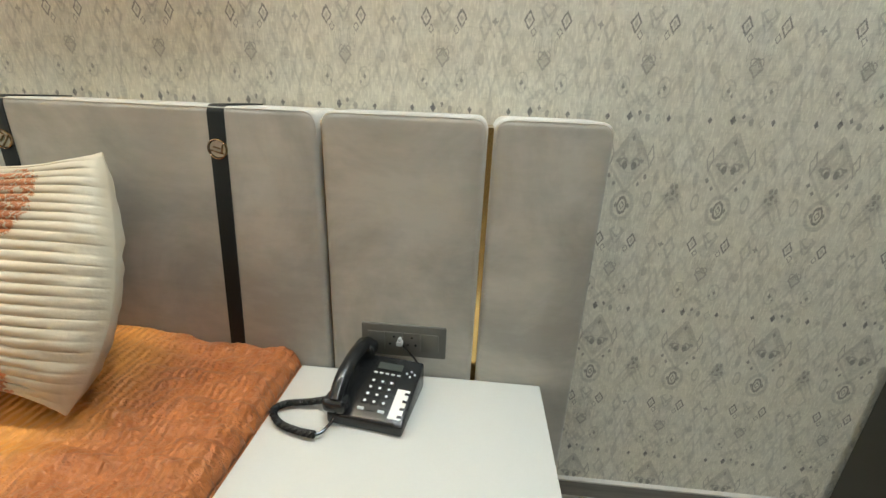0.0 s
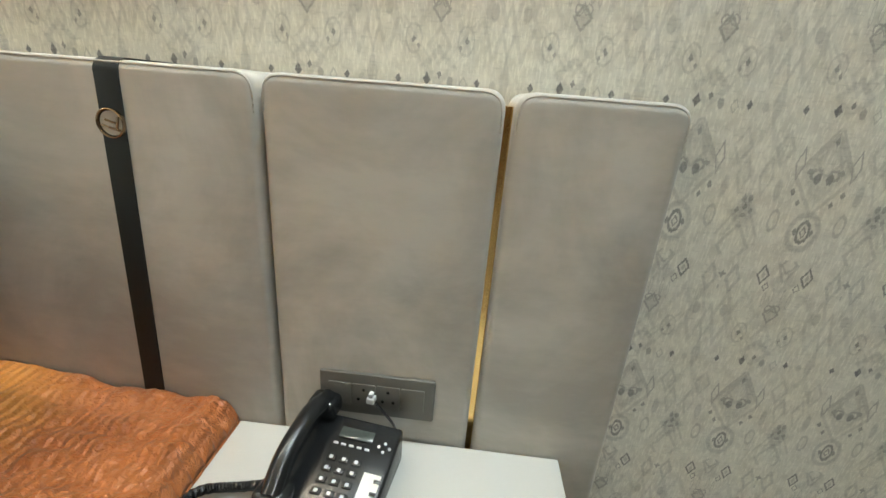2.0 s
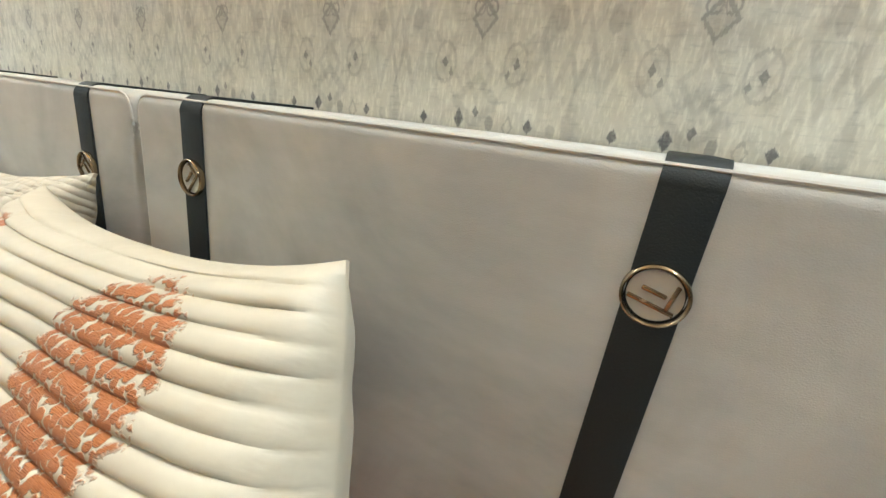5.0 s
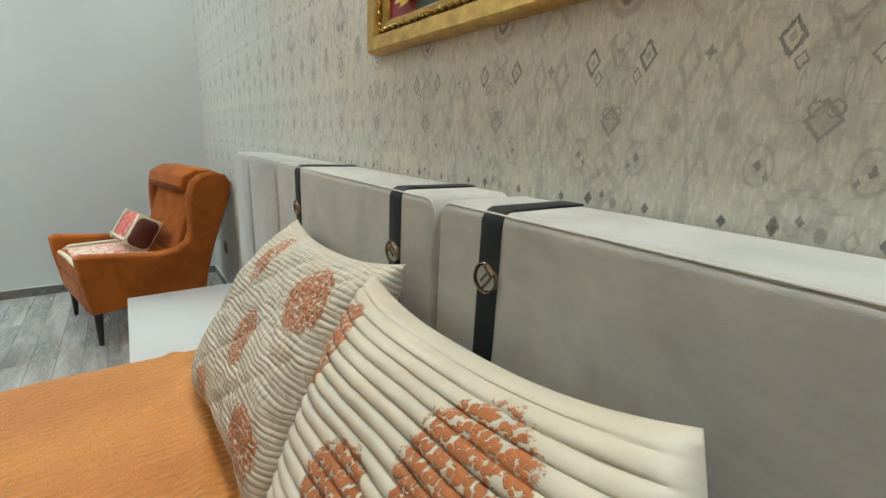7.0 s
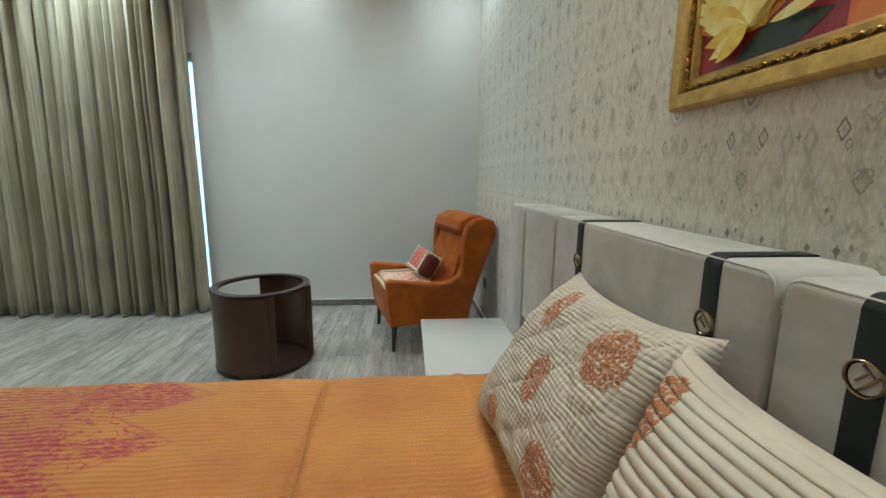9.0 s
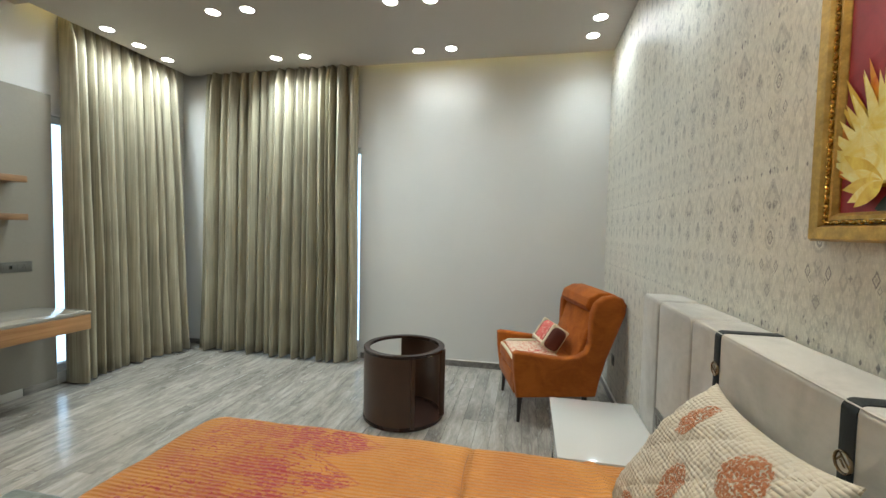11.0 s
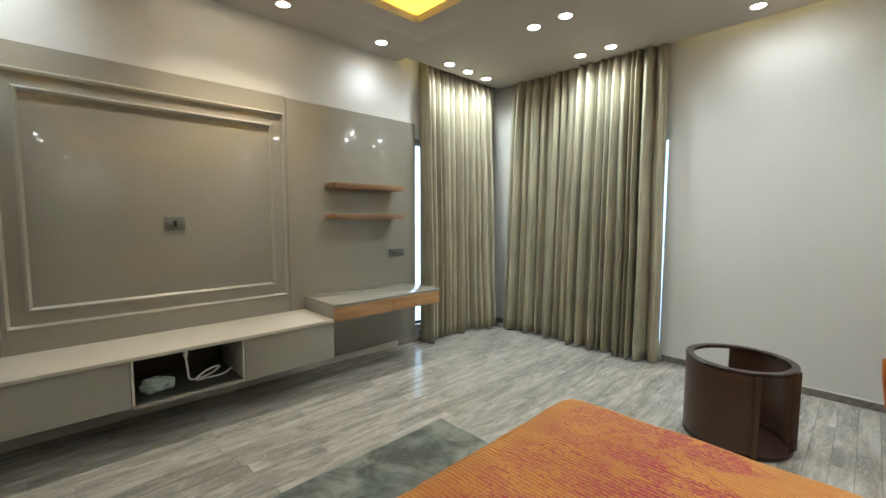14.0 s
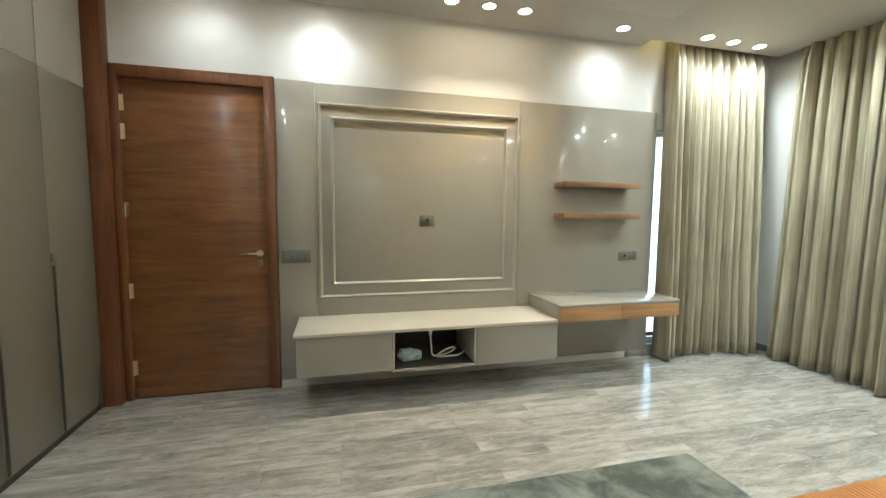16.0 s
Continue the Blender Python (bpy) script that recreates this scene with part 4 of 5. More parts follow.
for x, w in ((0.897, 0.0028), (1.233, 0.0058), (-0.707, 0.0028), (-1.056, 0.0058)):
    part("brass_inlay", turned(solid(x - w, x + w, HF + (0.022 if w < 0.004 else 0.032), HB, 0.0, HT - 0.020, 0), inv), M_GOLD, hb, "polished brass strip")
for x, rot, slant, mz in ((0.692, -14, 0.042, 1.010), (0.220, 50, 0.0, 1.008), (-0.012, 140, 0.0, 0.986), (-0.508, -30, 0.0, 0.986)):
    w, t = 0.0175, 0.003
    bm = joined(solid(x - w, x + w, HF - t, HF, 0.30, HT - 0.016, 0.0008), solid(x - w, x + w, HF + 0.016, HB + 0.004, HT, HT + t, 0.0008),
                turned(lathe([(0.018, -w), (0.021, -w), (0.021, w), (0.018, w)], 10, 90, 90), Matrix.Translation((x, HF + 0.018, HT - 0.018)) @ Matrix(((0, 0, 1, 0), (1, 0, 0, 0), (0, 1, 0, 0), (0, 0, 0, 1)))))
    for v in bm.verts:          # some straps hang a little askew
        v.co.x -= slant * max(0.0, HT - v.co.z)
    st = part("strap", turned(bm, inv), M_LEATHER, hb, "black leather strap")
    med = part("medallion", joined(lathe([(0.0200, -0.002), (0.0222, -0.002), (0.0230, 0.0), (0.0226, 0.0030), (0.0212, 0.0040), (0.0200, 0.0030)], 40)), M_ROSEGOLD, st, "round brass emblem",
               m=inv @ Matrix.Translation((x - slant * (HT - mz), HF - t - 0.002, mz)) @ Matrix.Rotation(radians(90), 4, "X") @ Matrix.Rotation(radians(rot), 4, "Z") @ Matrix.Diagonal((0.9, 0.9, 1, 1)))
    part("emblem_bar", joined(solid(-0.016, 0.016, -0.0085, -0.0055, -0.002, 0.0025, 0.0006), solid(-0.010, 0.007, 0.001, 0.004, -0.002, 0.0025, 0.0006), solid(0.009, 0.012, -0.0055, 0.013, -0.002, 0.0025, 0.0006)), M_ROSEGOLD, med)
    part("emblem_back", lathe([(0.0003, -0.0022), (0.0184, -0.0022), (0.0184, 0.0002), (0.0003, 0.0002)], 30), M_PIPE, med, "pale disc")
part("label_tag", turned(solid(0.240, 0.252, HF - 0.004, HF - 0.001, 0.815, 0.845, 0.0008), inv), M_OFFWHITE, hb, "small white tag")

# ---- bed with coverlet ----
BX0, BX1, BY0, BY1, BZ = -0.70, 0.822, -1.995, HF - 0.004, 0.583
bed = thing("bed", "king bed made up with a ribbed orange satin coverlet", "bed", 0.08, -1.08, 0)
inv = bed.matrix_basis.inverted()
part("base", turned(solid(BX0 + 0.05, BX1 - 0.05, BY0 + 0.08, BY1, 0.0, 0.30, 0.02, 3), inv), M_GREY, bed, "grey velvet bed base")
part("mattress", turned(solid(BX0 + 0.035, BX1 - 0.035, BY0 + 0.04, BY1, 0.302, BZ - 0.07, 0.04, 4), inv), M_OFFWHITE, bed)
bm = bmesh.new()
RC, R, DROP, NX, NY = 0.10, 0.055, 0.42, 230, 300
grid = []
for j in range(NY + 1):
    row = []
    gy = BY0 + RC - DROP - 0.0 + (BY1 - (BY0 + RC - DROP)) * j / NY
    for i in range(NX + 1):
        gx = BX0 + RC - DROP + (BX1 - BX0 - 2 * RC + 2 * DROP) * i / NX
        cx, cy = min(max(gx, BX0 + RC), BX1 - RC), max(gy, BY0 + RC)
        ax, ay = gx - cx, gy - cy
        rho = math.hypot(ax, ay)
        nx, ny = (ax / rho, ay / rho) if rho > 1e-9 else (0, 0)
        if rho < RC - R:
            out, dz = rho, 0.0
        elif rho < RC - R + R * math.pi / 2:
            q = (rho - (RC - R)) / R
            out, dz = RC - R + R * math.sin(q), R * (1 - math.cos(q))
        else:
            out, dz = RC, R + rho - (RC - R + R * math.pi / 2)
        p = Vector((cx + nx * out, cy + ny * out, BZ - dz))
        head = min(1.0, max(0.0, (gy + 0.95) / 0.12)) * (0.12 + 0.88 * min(1.0, max(0.0, (gx - 0.40) / 0.2)))
        soft = noise.noise(Vector((gx * 5, gy * 5, 1.0))) * 0.006 + noise.noise(Vector((gx * 16, gy * 9, 4.0))) * 0.0028
        crink = (abs(noise.noise(Vector((gx * 12, gy * 22, 9.0)))) * 0.018 + abs(noise.noise(Vector((gx * 30, gy * 42, 2.0)))) * 0.012 + abs(noise.noise(Vector((gx * 4, gy * 5, 6.0)))) * 0.014) * head
        p.z += (soft + crink) if dz < R else 0
        if dz >= R:
            p += Vector((nx, ny, 0)) * (soft * 1.5 + crink * 0.5 + 0.010 * math.sin(13 * (gx + gy)) * min(1, (dz - R) * 4))
        p.z -= 0.036 * head
        # two long soft folds near the head
        p.z += 0.009 * math.exp(-((gy + 0.50 + 0.05 * math.sin(gx * 4)) / 0.018) ** 2) * (1 if dz < R * 0.5 else 0)
        p.z -= 0.004 * math.exp(-((gy + 0.885 + 0.012 * math.sin(gx * 9)) / 0.012) ** 2)
        row.append(bm.verts.new(p))
    grid.append(row)
for j in range(NY):
    for i in range(NX):
        bm.faces.new((grid[j][i], grid[j][i + 1], grid[j + 1][i + 1], grid[j + 1][i]))
cov = lone("coverlet", turned(bm, Matrix.Translation((-0.08, 1.08, -BZ))), M_QUILT, "ribbed orange satin coverlet with woven red roses towards the foot", "coverlet", m=pose(0.08, -1.08, BZ))
mod = cov.modifiers.new("thickness", "SOLIDIFY")
mod.thickness, mod.offset = 0.008, -1
stitch = [(BX0 + RC + (BX1 - BX0 - 2 * RC) * i / 60 - 0.08, -0.885 + 1.08 - 0.012 * math.sin((BX0 + RC + (BX1 - BX0 - 2 * RC) * i / 60) * 9), 0.0015) for i in range(61)]
part("stitched_seam", tube(stitch, 0.0022, 6), M_SEAM, cov, "corded seam across the coverlet")


# ---- cushions ----
def inside_panel(u, v, margin):
    """Whether a spot lies in the tucked panel, whose plain border widens downwards."""
    edge = margin + (0.06 * (1 - v) if margin else -1)
    return edge < u < 1 - edge


def cushion(name, label, corners, thick, material, tuck, margin, seed, cross):
    """A square cushion hung between four corners: bottom left, bottom right, top right, top left, seen from its face."""
    bl, br, tr, tl = [Vector(c) for c in corners]
    mid = (bl + br + tr + tl) / 4
    ex = ((br - bl) + (tr - tl)).normalized()
    ez = ((tl - bl) + (tr - br))
    ez = (ez - ex * ez.dot(ex)).normalized()
    ey = ez.cross(ex)
    frame_m = Matrix((ex, ey, ez)).transposed().to_4x4()
    frame_m.translation = mid
    back = frame_m.inverted()
    q = [back @ c for c in (bl, br, tr, tl)]
    NU, NV = 90, 270
    bm = bmesh.new()
    sheets = []
    for side in (-1, 1):
        grid = []
        for j in range(NV + 1):
            row = []
            for i in range(NU + 1):
                u, v = i / NU, j / NV
                # edges pulled in between the corners
                uu, vv = 2 * u - 1, 2 * v - 1
                pu, pv = u + (-0.035 if cross else 0.14 - 0.05 * vv if uu > 0 else -0.10) * uu * (1 - vv * vv) * abs(uu) ** 3, v + 0.065 * vv * (1 - abs(uu) ** 2.5) * abs(vv) * -1
                p = q[0] * (1 - pu) * (1 - pv) + q[1] * pu * (1 - pv) + q[2] * pu * pv + q[3] * (1 - pu) * pv
                puff = (1 - abs(uu) ** 8) ** 0.5 * (1 - abs(vv) ** 3.2) ** 0.6
                d = thick * puff * 0.5
                edge = min(1.0, puff * 3)
                ribs = 0.0
                if side < 0:
                    inside = 1.0 if inside_panel(u, v, margin) else 0.42
                    ph = v * (tl - bl).length / tuck + 0.05 * math.sin(6 * u + seed) + (0.05 if not cross else 0.25) * noise.noise(Vector((u * 3, v * 4, seed)))
                    ribs = (abs(math.sin(math.pi * ph)) ** 0.4 - 0.5) * (0.0068 if not cross else 0.0014) * inside
                    if cross:
                        diag = abs(math.sin(math.pi * (u + v) * 3.1)) ** 0.3 * abs(math.sin(math.pi * (u - v) * 3.1)) ** 0.3
                        ribs += (diag - 0.8) * 0.007
                d += edge * (ribs + 0.008 * noise.noise(Vector((u * 3 + seed, v * 3, side))) + (0.004 if cross else 0.0016 if inside_panel(u, v, margin) else 0.007) * noise.noise(Vector((u * 12, v * 16, seed))))
                row.append(bm.verts.new(p + Vector((0, side * max(d, 0.002), 0))))
            grid.append(row)
        sheets.append(grid)
        for j in range(NV):
            for i in range(NU):
                f = (grid[j][i], grid[j][i + 1], grid[j + 1][i + 1], grid[j + 1][i])
                bm.faces.new(f if side < 0 else f[::-1])
    rim = lambda g: [g[0][i] for i in range(NU)] + [g[j][NU] for j in range(NV)] + [g[NV][NU - i] for i in range(NU)] + [g[NV - j][0] for j in range(NV)]
    ra, rb = rim(sheets[0]), rim(sheets[1])
    for i in range(len(ra)):
        k = (i + 1) % len(ra)
        bm.faces.new((ra[i], rb[i], rb[k], ra[k]))
    return lone(name, bm, material, label, "cushion", m=frame_m, group="bed cushions")


MC1 = cushion_cloth("cream_satin", [(0.085, 0.115, 0.062, 0.070), (0.095, -0.165, 0.055, 0.07), (-0.182, 0.125, 0.036, 0.062), (-0.040, 0.025, 0.045, 0.052)], False, 0.0)
MC2 = cushion_cloth("cream_quilting", [(0.148, 0.116, 0.060, 0.056), (-0.005, -0.010, 0.040, 0.054), (0.143, -0.125, 0.060, 0.052), (-0.095, 0.135, 0.032, 0.054), (-0.115, -0.150, 0.034, 0.034)], True, 3.0)
cushion("cushion", "cream satin cushion with sewn tucks and rust embroidery on the bed", [(0.150, -0.462, 0.592), (0.540, -0.470, 0.588), (0.503, -0.243, 1.002), (0.055, -0.245, 0.978)], 0.142, MC1, 0.0174, 0.035, 1.0, False)
cushion("cushion", "cream quilted cushion with rust leaf embroidery, leaning on the headboard", [(-0.445, -0.450, 0.585), (0.060, -0.420, 0.580), (0.079, -0.202, 0.992), (-0.418, -0.203, 0.972)], 0.150, MC2, 0.0125, 0.0, 4.0, True)


# ---- bedside tables ----
def bedside(x0, x1, label):
    y0, y1, z1 = -0.578, HF - 0.003, 0.509
    b0 = thing("bedside_table", label, "bedside table", (x0 + x1) / 2, (y0 + y1) / 2, 0, group="bedside tables")
    inv = b0.matrix_basis.inverted()
    part("tabletop", turned(solid(x0, x1, y0, y1, z1 - 0.022, z1, 0.0025), inv), M_WHITE, b0)
    part("body", turned(solid(x0 + 0.008, x1 - 0.008, y0 + 0.02, y1, 0.375, z1 - 0.0225, 0.002), inv), M_WHITE, b0)
    part("drawer_front", turned(solid(x0 + 0.004, x1 - 0.004, y0 + 0.004, y0 + 0.0195, 0.373, z1 - 0.026, 0.002), inv), M_WHITE, b0)
    for lx in (x0 + 0.014, x1 - 0.014):
        for ly in (y0 + 0.030, y1 - 0.02):
            part("leg", turned(solid(lx - 0.009, lx + 0.009, ly - 0.009, ly + 0.009, 0.0, 0.3745, 0.0015), inv), M_BLACKMETAL, b0)


bedside(0.824, 1.388, "white lacquer bedside table on thin black legs, holding a telephone")
bedside(-1.392, -0.800, "white lacquer bedside table on thin black legs, empty top")
plate_box("power_socket", "wide dark grey socket plate in the headboard panel above the telephone", 0.973, 1.167, 0.560, 0.641, HF, M_SOCKET, "soos", -1, "headboard sockets")
plate_box("power_socket", "wide dark grey socket plate in the headboard above the bare table", -1.035, -0.845, 0.570, 0.650, HF, M_SOCKET, "soos", -1, "headboard sockets")

# ---- telephone ----
ph = thing("telephone", "black push-button desk telephone with a grey display", "telephone", 1.036, -0.272, 0.509, -8)
ph.scale = (0.95, 0.86, 0.95)
bm = solid(-0.082, 0.082, -0.100, 0.085, 0.0, 0.045, 0.006, 3)
for v in bm.verts:
    if v.co.z > 0.02:
        v.co.z += (v.co.y + 0.10) * 0.22 - 0.018
part("body", bm, M_PHONE, ph)
slope = lambda y: 0.027 + (y + 0.10) * 0.22
tilt = Matrix.Rotation(math.atan(0.22), 4, "X")
hs = part("handset", joined(tube(smooth_curve([(-0.062, -0.094, 0.052), (-0.066, -0.05, 0.076), (-0.066, 0.0, 0.090), (-0.064, 0.05, 0.096), (-0.058, 0.092, 0.090)]), 0.017, 12),
                            solid(-0.090, -0.038, -0.108, -0.062, 0.030, 0.062, 0.012, 4), solid(-0.088, -0.036, 0.060, 0.106, 0.064, 0.100, 0.012, 4)), M_PHONE, ph, "black handset in its cradle")
part("display", solid(-0.018, 0.040, -0.010, 0.010, 0, 0.0025, 0.0006), M_LCD, ph, m=Matrix.Translation((0, 0.052, slope(0.052))) @ tilt)
key = None
for r in range(4):
    for c in range(3):
        k = part("key", solid(-0.0075, 0.0075, -0.0055, 0.0055, -0.001, 0.003, 0.0012), M_PHONE, ph, m=Matrix.Translation((-0.014 + c * 0.021, 0.004 - r * 0.019, slope(0.004 - r * 0.019))) @ tilt)
        part("legend", solid(-0.0028, 0.0028, -0.0026, 0.0026, 0.003, 0.0034, 0), M_KEY, k)
for c in range(5):
    part("function_key", solid(-0.004, 0.004, -0.0018, 0.0018, -0.001, 0.0022, 0.0005), M_KEY, ph, m=Matrix.Translation((-0.018 + c * 0.0135, 0.030, slope(0.030))) @ tilt)
for c, w in ((-0.016, 0.007), (0.006, 0.009), (0.029, 0.007)):
    part("function_key", solid(-w, w, -0.003, 0.003, -0.001, 0.0022, 0.0005), M_PHONE if w > 0.008 else M_KEY, ph, m=Matrix.Translation((c, -0.073, slope(-0.073))) @ tilt)
part("memo_card", solid(-0.014, 0.014, -0.040, 0.040, 0, 0.0012, 0.0003), M_OFFWHITE, ph, "white memory card with dark ticks", m=Matrix.Translation((0.060, -0.046, slope(-0.046))) @ tilt)
for r in range(4):
    part("memory_key", solid(-0.005, 0.005, -0.003, 0.003, 0, 0.003, 0.0006), M_PHONE, ph, m=Matrix.Translation((0.070, -0.078 + r * 0.020, slope(-0.078 + r * 0.02))) @ tilt)
for dx, dy in ((0, 0.008), (0, -0.008), (0.009, 0), (-0.009, 0)):
    part("arrow_key", rod((dx, dy, -0.001), (dx, dy, 0.0025), 0.0025, seg=10), M_KEY, ph, m=Matrix.Translation((0.062, 0.040, slope(0.04))) @ tilt)
path = smooth_curve([(-0.085, -0.055, 0.030), (-0.13, -0.062, 0.016), (-0.185, -0.082, 0.012), (-0.198, -0.112, 0.012), (-0.165, -0.142, 0.012), (-0.12, -0.152, 0.012), (-0.082, -0.153, 0.013)], 80)
coil = []
for i, c in enumerate(path):
    nxt = path[min(i + 1, len(path) - 1)] - path[max(0, i - 1)]
    q = nxt.to_track_quat("Z", "Y")
    a = i * 1.0
    coil.append(c + q @ Vector((0.0062 * math.cos(a), 0.0062 * math.sin(a), 0)))
part("coiled_cord", tube(coil, 0.0024, 6), M_PHONE, ph, "coiled black handset cord")
part("cord_end", tube(smooth_curve([(-0.082, -0.153, 0.012), (-0.072, -0.14, 0.012), (-0.062, -0.115, 0.02), (-0.060, -0.105, 0.032)]), 0.003, 8), M_PHONE, ph)
part("line_cord", tube(smooth_curve([(0.066, 0.083, 0.040), (0.060, 0.100, 0.055), (0.030, 0.108, 0.080), (0.016, 0.106, 0.098)]), 0.0022, 8), M_PHONE, ph)
part("plug", joined(solid(0.008, 0.022, 0.098, 0.115, 0.090, 0.101, 0.002), solid(0.011, 0.019, 0.100, 0.112, 0.1015, 0.110, 0.002)), M_KEY, ph, "small clear phone plug")

# ---- framed flower painting ----
X0, X1, Z0, Z1 = -0.384, 0.712, 1.362, 2.108
pc = thing("framed_painting", "yellow water lily painting on crimson in a carved gilt frame", "painting", (X0 + X1) / 2, -0.002, Z0)
inv = pc.matrix_basis.inverted()


def frame_run(name, w0, w1, prof, material):
    cs = [(X0, Z0, 1, 1), (X1, Z0, -1, 1), (X1, Z1, -1, -1), (X0, Z1, 1, -1)]
    for i in range(4):
        bm, rings = bmesh.new(), []
        for cx, cz, sx, sz in (cs[i], cs[(i + 1) % 4]):
            rings.append([bm.verts.new((cx + sx * (w0 + (w1 - w0) * a), -b, cz + sz * (w0 + (w1 - w0) * a))) for a, b in prof])
        k = len(prof)
        for j in range(k):
            bm.faces.new((rings[0][j], rings[1][j], rings[1][(j + 1) % k], rings[0][(j + 1) % k]))
        bm.faces.new(rings[0][::-1]), bm.faces.new(rings[1])
        bmesh.ops.recalc_face_normals(bm, faces=bm.faces[:])
        part(name, turned(bm, inv), material, pc)


frame_run("frame_rail", 0.0, 0.038, [(0, 0.002), (0, 0.026), (0.15, 0.036), (0.85, 0.034), (1, 0.024), (1, 0.002)], M_GILT)
frame_run("frame_slip", 0.050, 0.066, [(0, 0.002), (0, 0.022), (0.5, 0.022), (1, 0.012), (1, 0.002)], M_GILT)
M_ROPE = plain("bright_gilt", (0.70, 0.47, 0.12), 0.22, 0.9, var=0.25, scale=60, bump=0.4, grain=200)
for (xa, za), (xb, zb) in (((X0, Z0), (X1, Z0)), ((X0, Z1), (X1, Z1)), ((X0, Z0), (X0, Z1)), ((X1, Z0), (X1, Z1))):
    o = 0.044
    horizontal = za == zb
    n = int((abs(xb - xa) + abs(zb - za) - 2 * o) / 0.011)
    bm = bmesh.new()
    for i in range(n):
        f = (i + 0.5) / n
        px = xa + o + (xb - xa - 2 * o) * f if horizontal else xa + (o if xa == X0 else -o)
        pz = za + o + (zb - za - 2 * o) * f if not horizontal else za + (o if za == Z0 else -o)
        turn = Matrix.Rotation(radians(35 if i % 2 else -35), 4, "Y") if horizontal else Matrix.Rotation(radians(55 if i % 2 else -55), 4, "Y")
        bmesh.ops.create_icosphere(bm, subdivisions=1, radius=1, matrix=Matrix.Translation((px, -0.024, pz)) @ turn @ Matrix.Diagonal((0.0078, 0.007, 0.0042, 1)))
    part("carved_rope", turned(bm, inv), M_ROPE, pc, "carved bright gilt rope")


def oil(name, a, b, s=14.0):
    m, t, p = shade(name)
    n = Net(t)
    pos = n.where()
    f = n.noise(n.stretch(pos, (1, 1, 1)), s, 5, 0.6, 1.5)
    n.put(p.inputs["Base Color"], n.mix(n.ramp(f, 0.32, 0.68), a, b))
    p.inputs["Roughness"].default_value = 0.35
    n.put(p.inputs["Normal"], n.bump(n.noise(pos, 90, 4), 0.15, 0.001))
    return m


part("canvas", turned(solid(X0 + 0.064, X1 - 0.064, -0.009, -0.003, Z0 + 0.064, Z1 - 0.064, 0), inv), oil("crimson_paint", (0.20, 0.010, 0.022), (0.40, 0.035, 0.050), 6), pc, "crimson painted ground")


def petal(cx, cz, length, width, ang, layer, material, name="painted_petal"):
    bm = bmesh.new()
    top, N = [], 10
    for i in range(N + 1):
        f = i / N
        top.append((f * length, width * math.sin(math.pi * f ** 0.8) * (1 + 0.06 * math.sin(9 * f + ang))))
    ring = [bm.verts.new((x, 0, w)) for x, w in top] + [bm.verts.new((x, 0, -w)) for x, w in top[-2:0:-1]]
    bm.faces.new(ring)
    g = bmesh.ops.extrude_face_region(bm, geom=bm.faces[:])
    for v in g["geom"]:
        if isinstance(v, bmesh.types.BMVert):
            v.co.y -= 0.00022
    bmesh.ops.recalc_face_normals(bm, faces=bm.faces[:])
    m = Matrix.Translation((cx, -0.0098 - 0.00028 * layer, cz)) @ Matrix.Rotation(radians(-ang), 4, "Y")
    part(name, turned(bm, inv @ m), material, pc, smooth=False)


Y1, Y2, Y3 = oil("yellow_paint", (0.62, 0.36, 0.02), (0.85, 0.70, 0.12), 16), oil("pale_yellow_paint", (0.80, 0.62, 0.10), (0.88, 0.84, 0.42), 18), oil("orange_paint", (0.62, 0.16, 0.015), (0.80, 0.42, 0.03), 16)
LEAF, BAND = oil("dark_leaf_paint", (0.012, 0.025, 0.018), (0.035, 0.055, 0.035), 9), oil("coral_paint", (0.62, 0.13, 0.035), (0.74, 0.26, 0.06), 8)
part("painted_band", turned(solid(-0.013, 0.037, -0.0096, -0.0091, Z0 + 0.066, Z1 - 0.066, 0), inv), BAND, pc)
part("painted_band", turned(solid(0.302, 0.337, -0.0096, -0.0091, Z0 + 0.066, Z1 - 0.066, 0), inv), BAND, pc)
rng = random.Random(4)


def bloom(cx, cz, sc):
    """A painted lily: rows of slim petals fanned upwards, orange outside to pale yellow within, over a dark leaf."""
    petal(cx - 0.055 * sc, cz - 0.045 * sc, 0.19 * sc, 0.034 * sc, 10, 0.3, LEAF, "painted_leaf")
    for i in range(17):
        ang = 42 + i * 7.8 + rng.uniform(-3, 3)
        petal(cx + rng.uniform(-0.01, 0.01), cz, sc * (0.20 + 0.09 * math.sin(radians(ang)) + rng.uniform(-0.02, 0.02)), 0.017 * sc, ang, 1 + i, Y3 if ang < 72 or i % 4 == 0 else Y1)
    for i in range(15):
        ang = 50 + i * 7.6 + rng.uniform(-3, 3)
        petal(cx - 0.01, cz + 0.005, sc * (0.17 + 0.09 * math.sin(radians(ang)) + rng.uniform(-0.02, 0.02)), 0.016 * sc, ang, 19 + i, Y2 if ang > 70 else Y1)
    for i in range(9):
        petal(cx - 0.015, cz + 0.01, sc * rng.uniform(0.10, 0.15), 0.015 * sc, 62 + i * 10 + rng.uniform(-4, 4), 35 + i, Y2)
    for i, ang in enumerate((148, 166, 184, 202, 214)):
        petal(cx - 0.02, cz + 0.008, sc * (0.135 - 0.012 * i), 0.017 * sc, ang, 45 + i, (Y1, Y2)[i % 2])
    petal(cx + 0.03, cz - 0.004, 0.125 * sc, 0.011 * sc, 9, 51, Y2)


bloom(-0.165, 1.478, 1.0)
bloom(0.440, 1.560, 1.05)

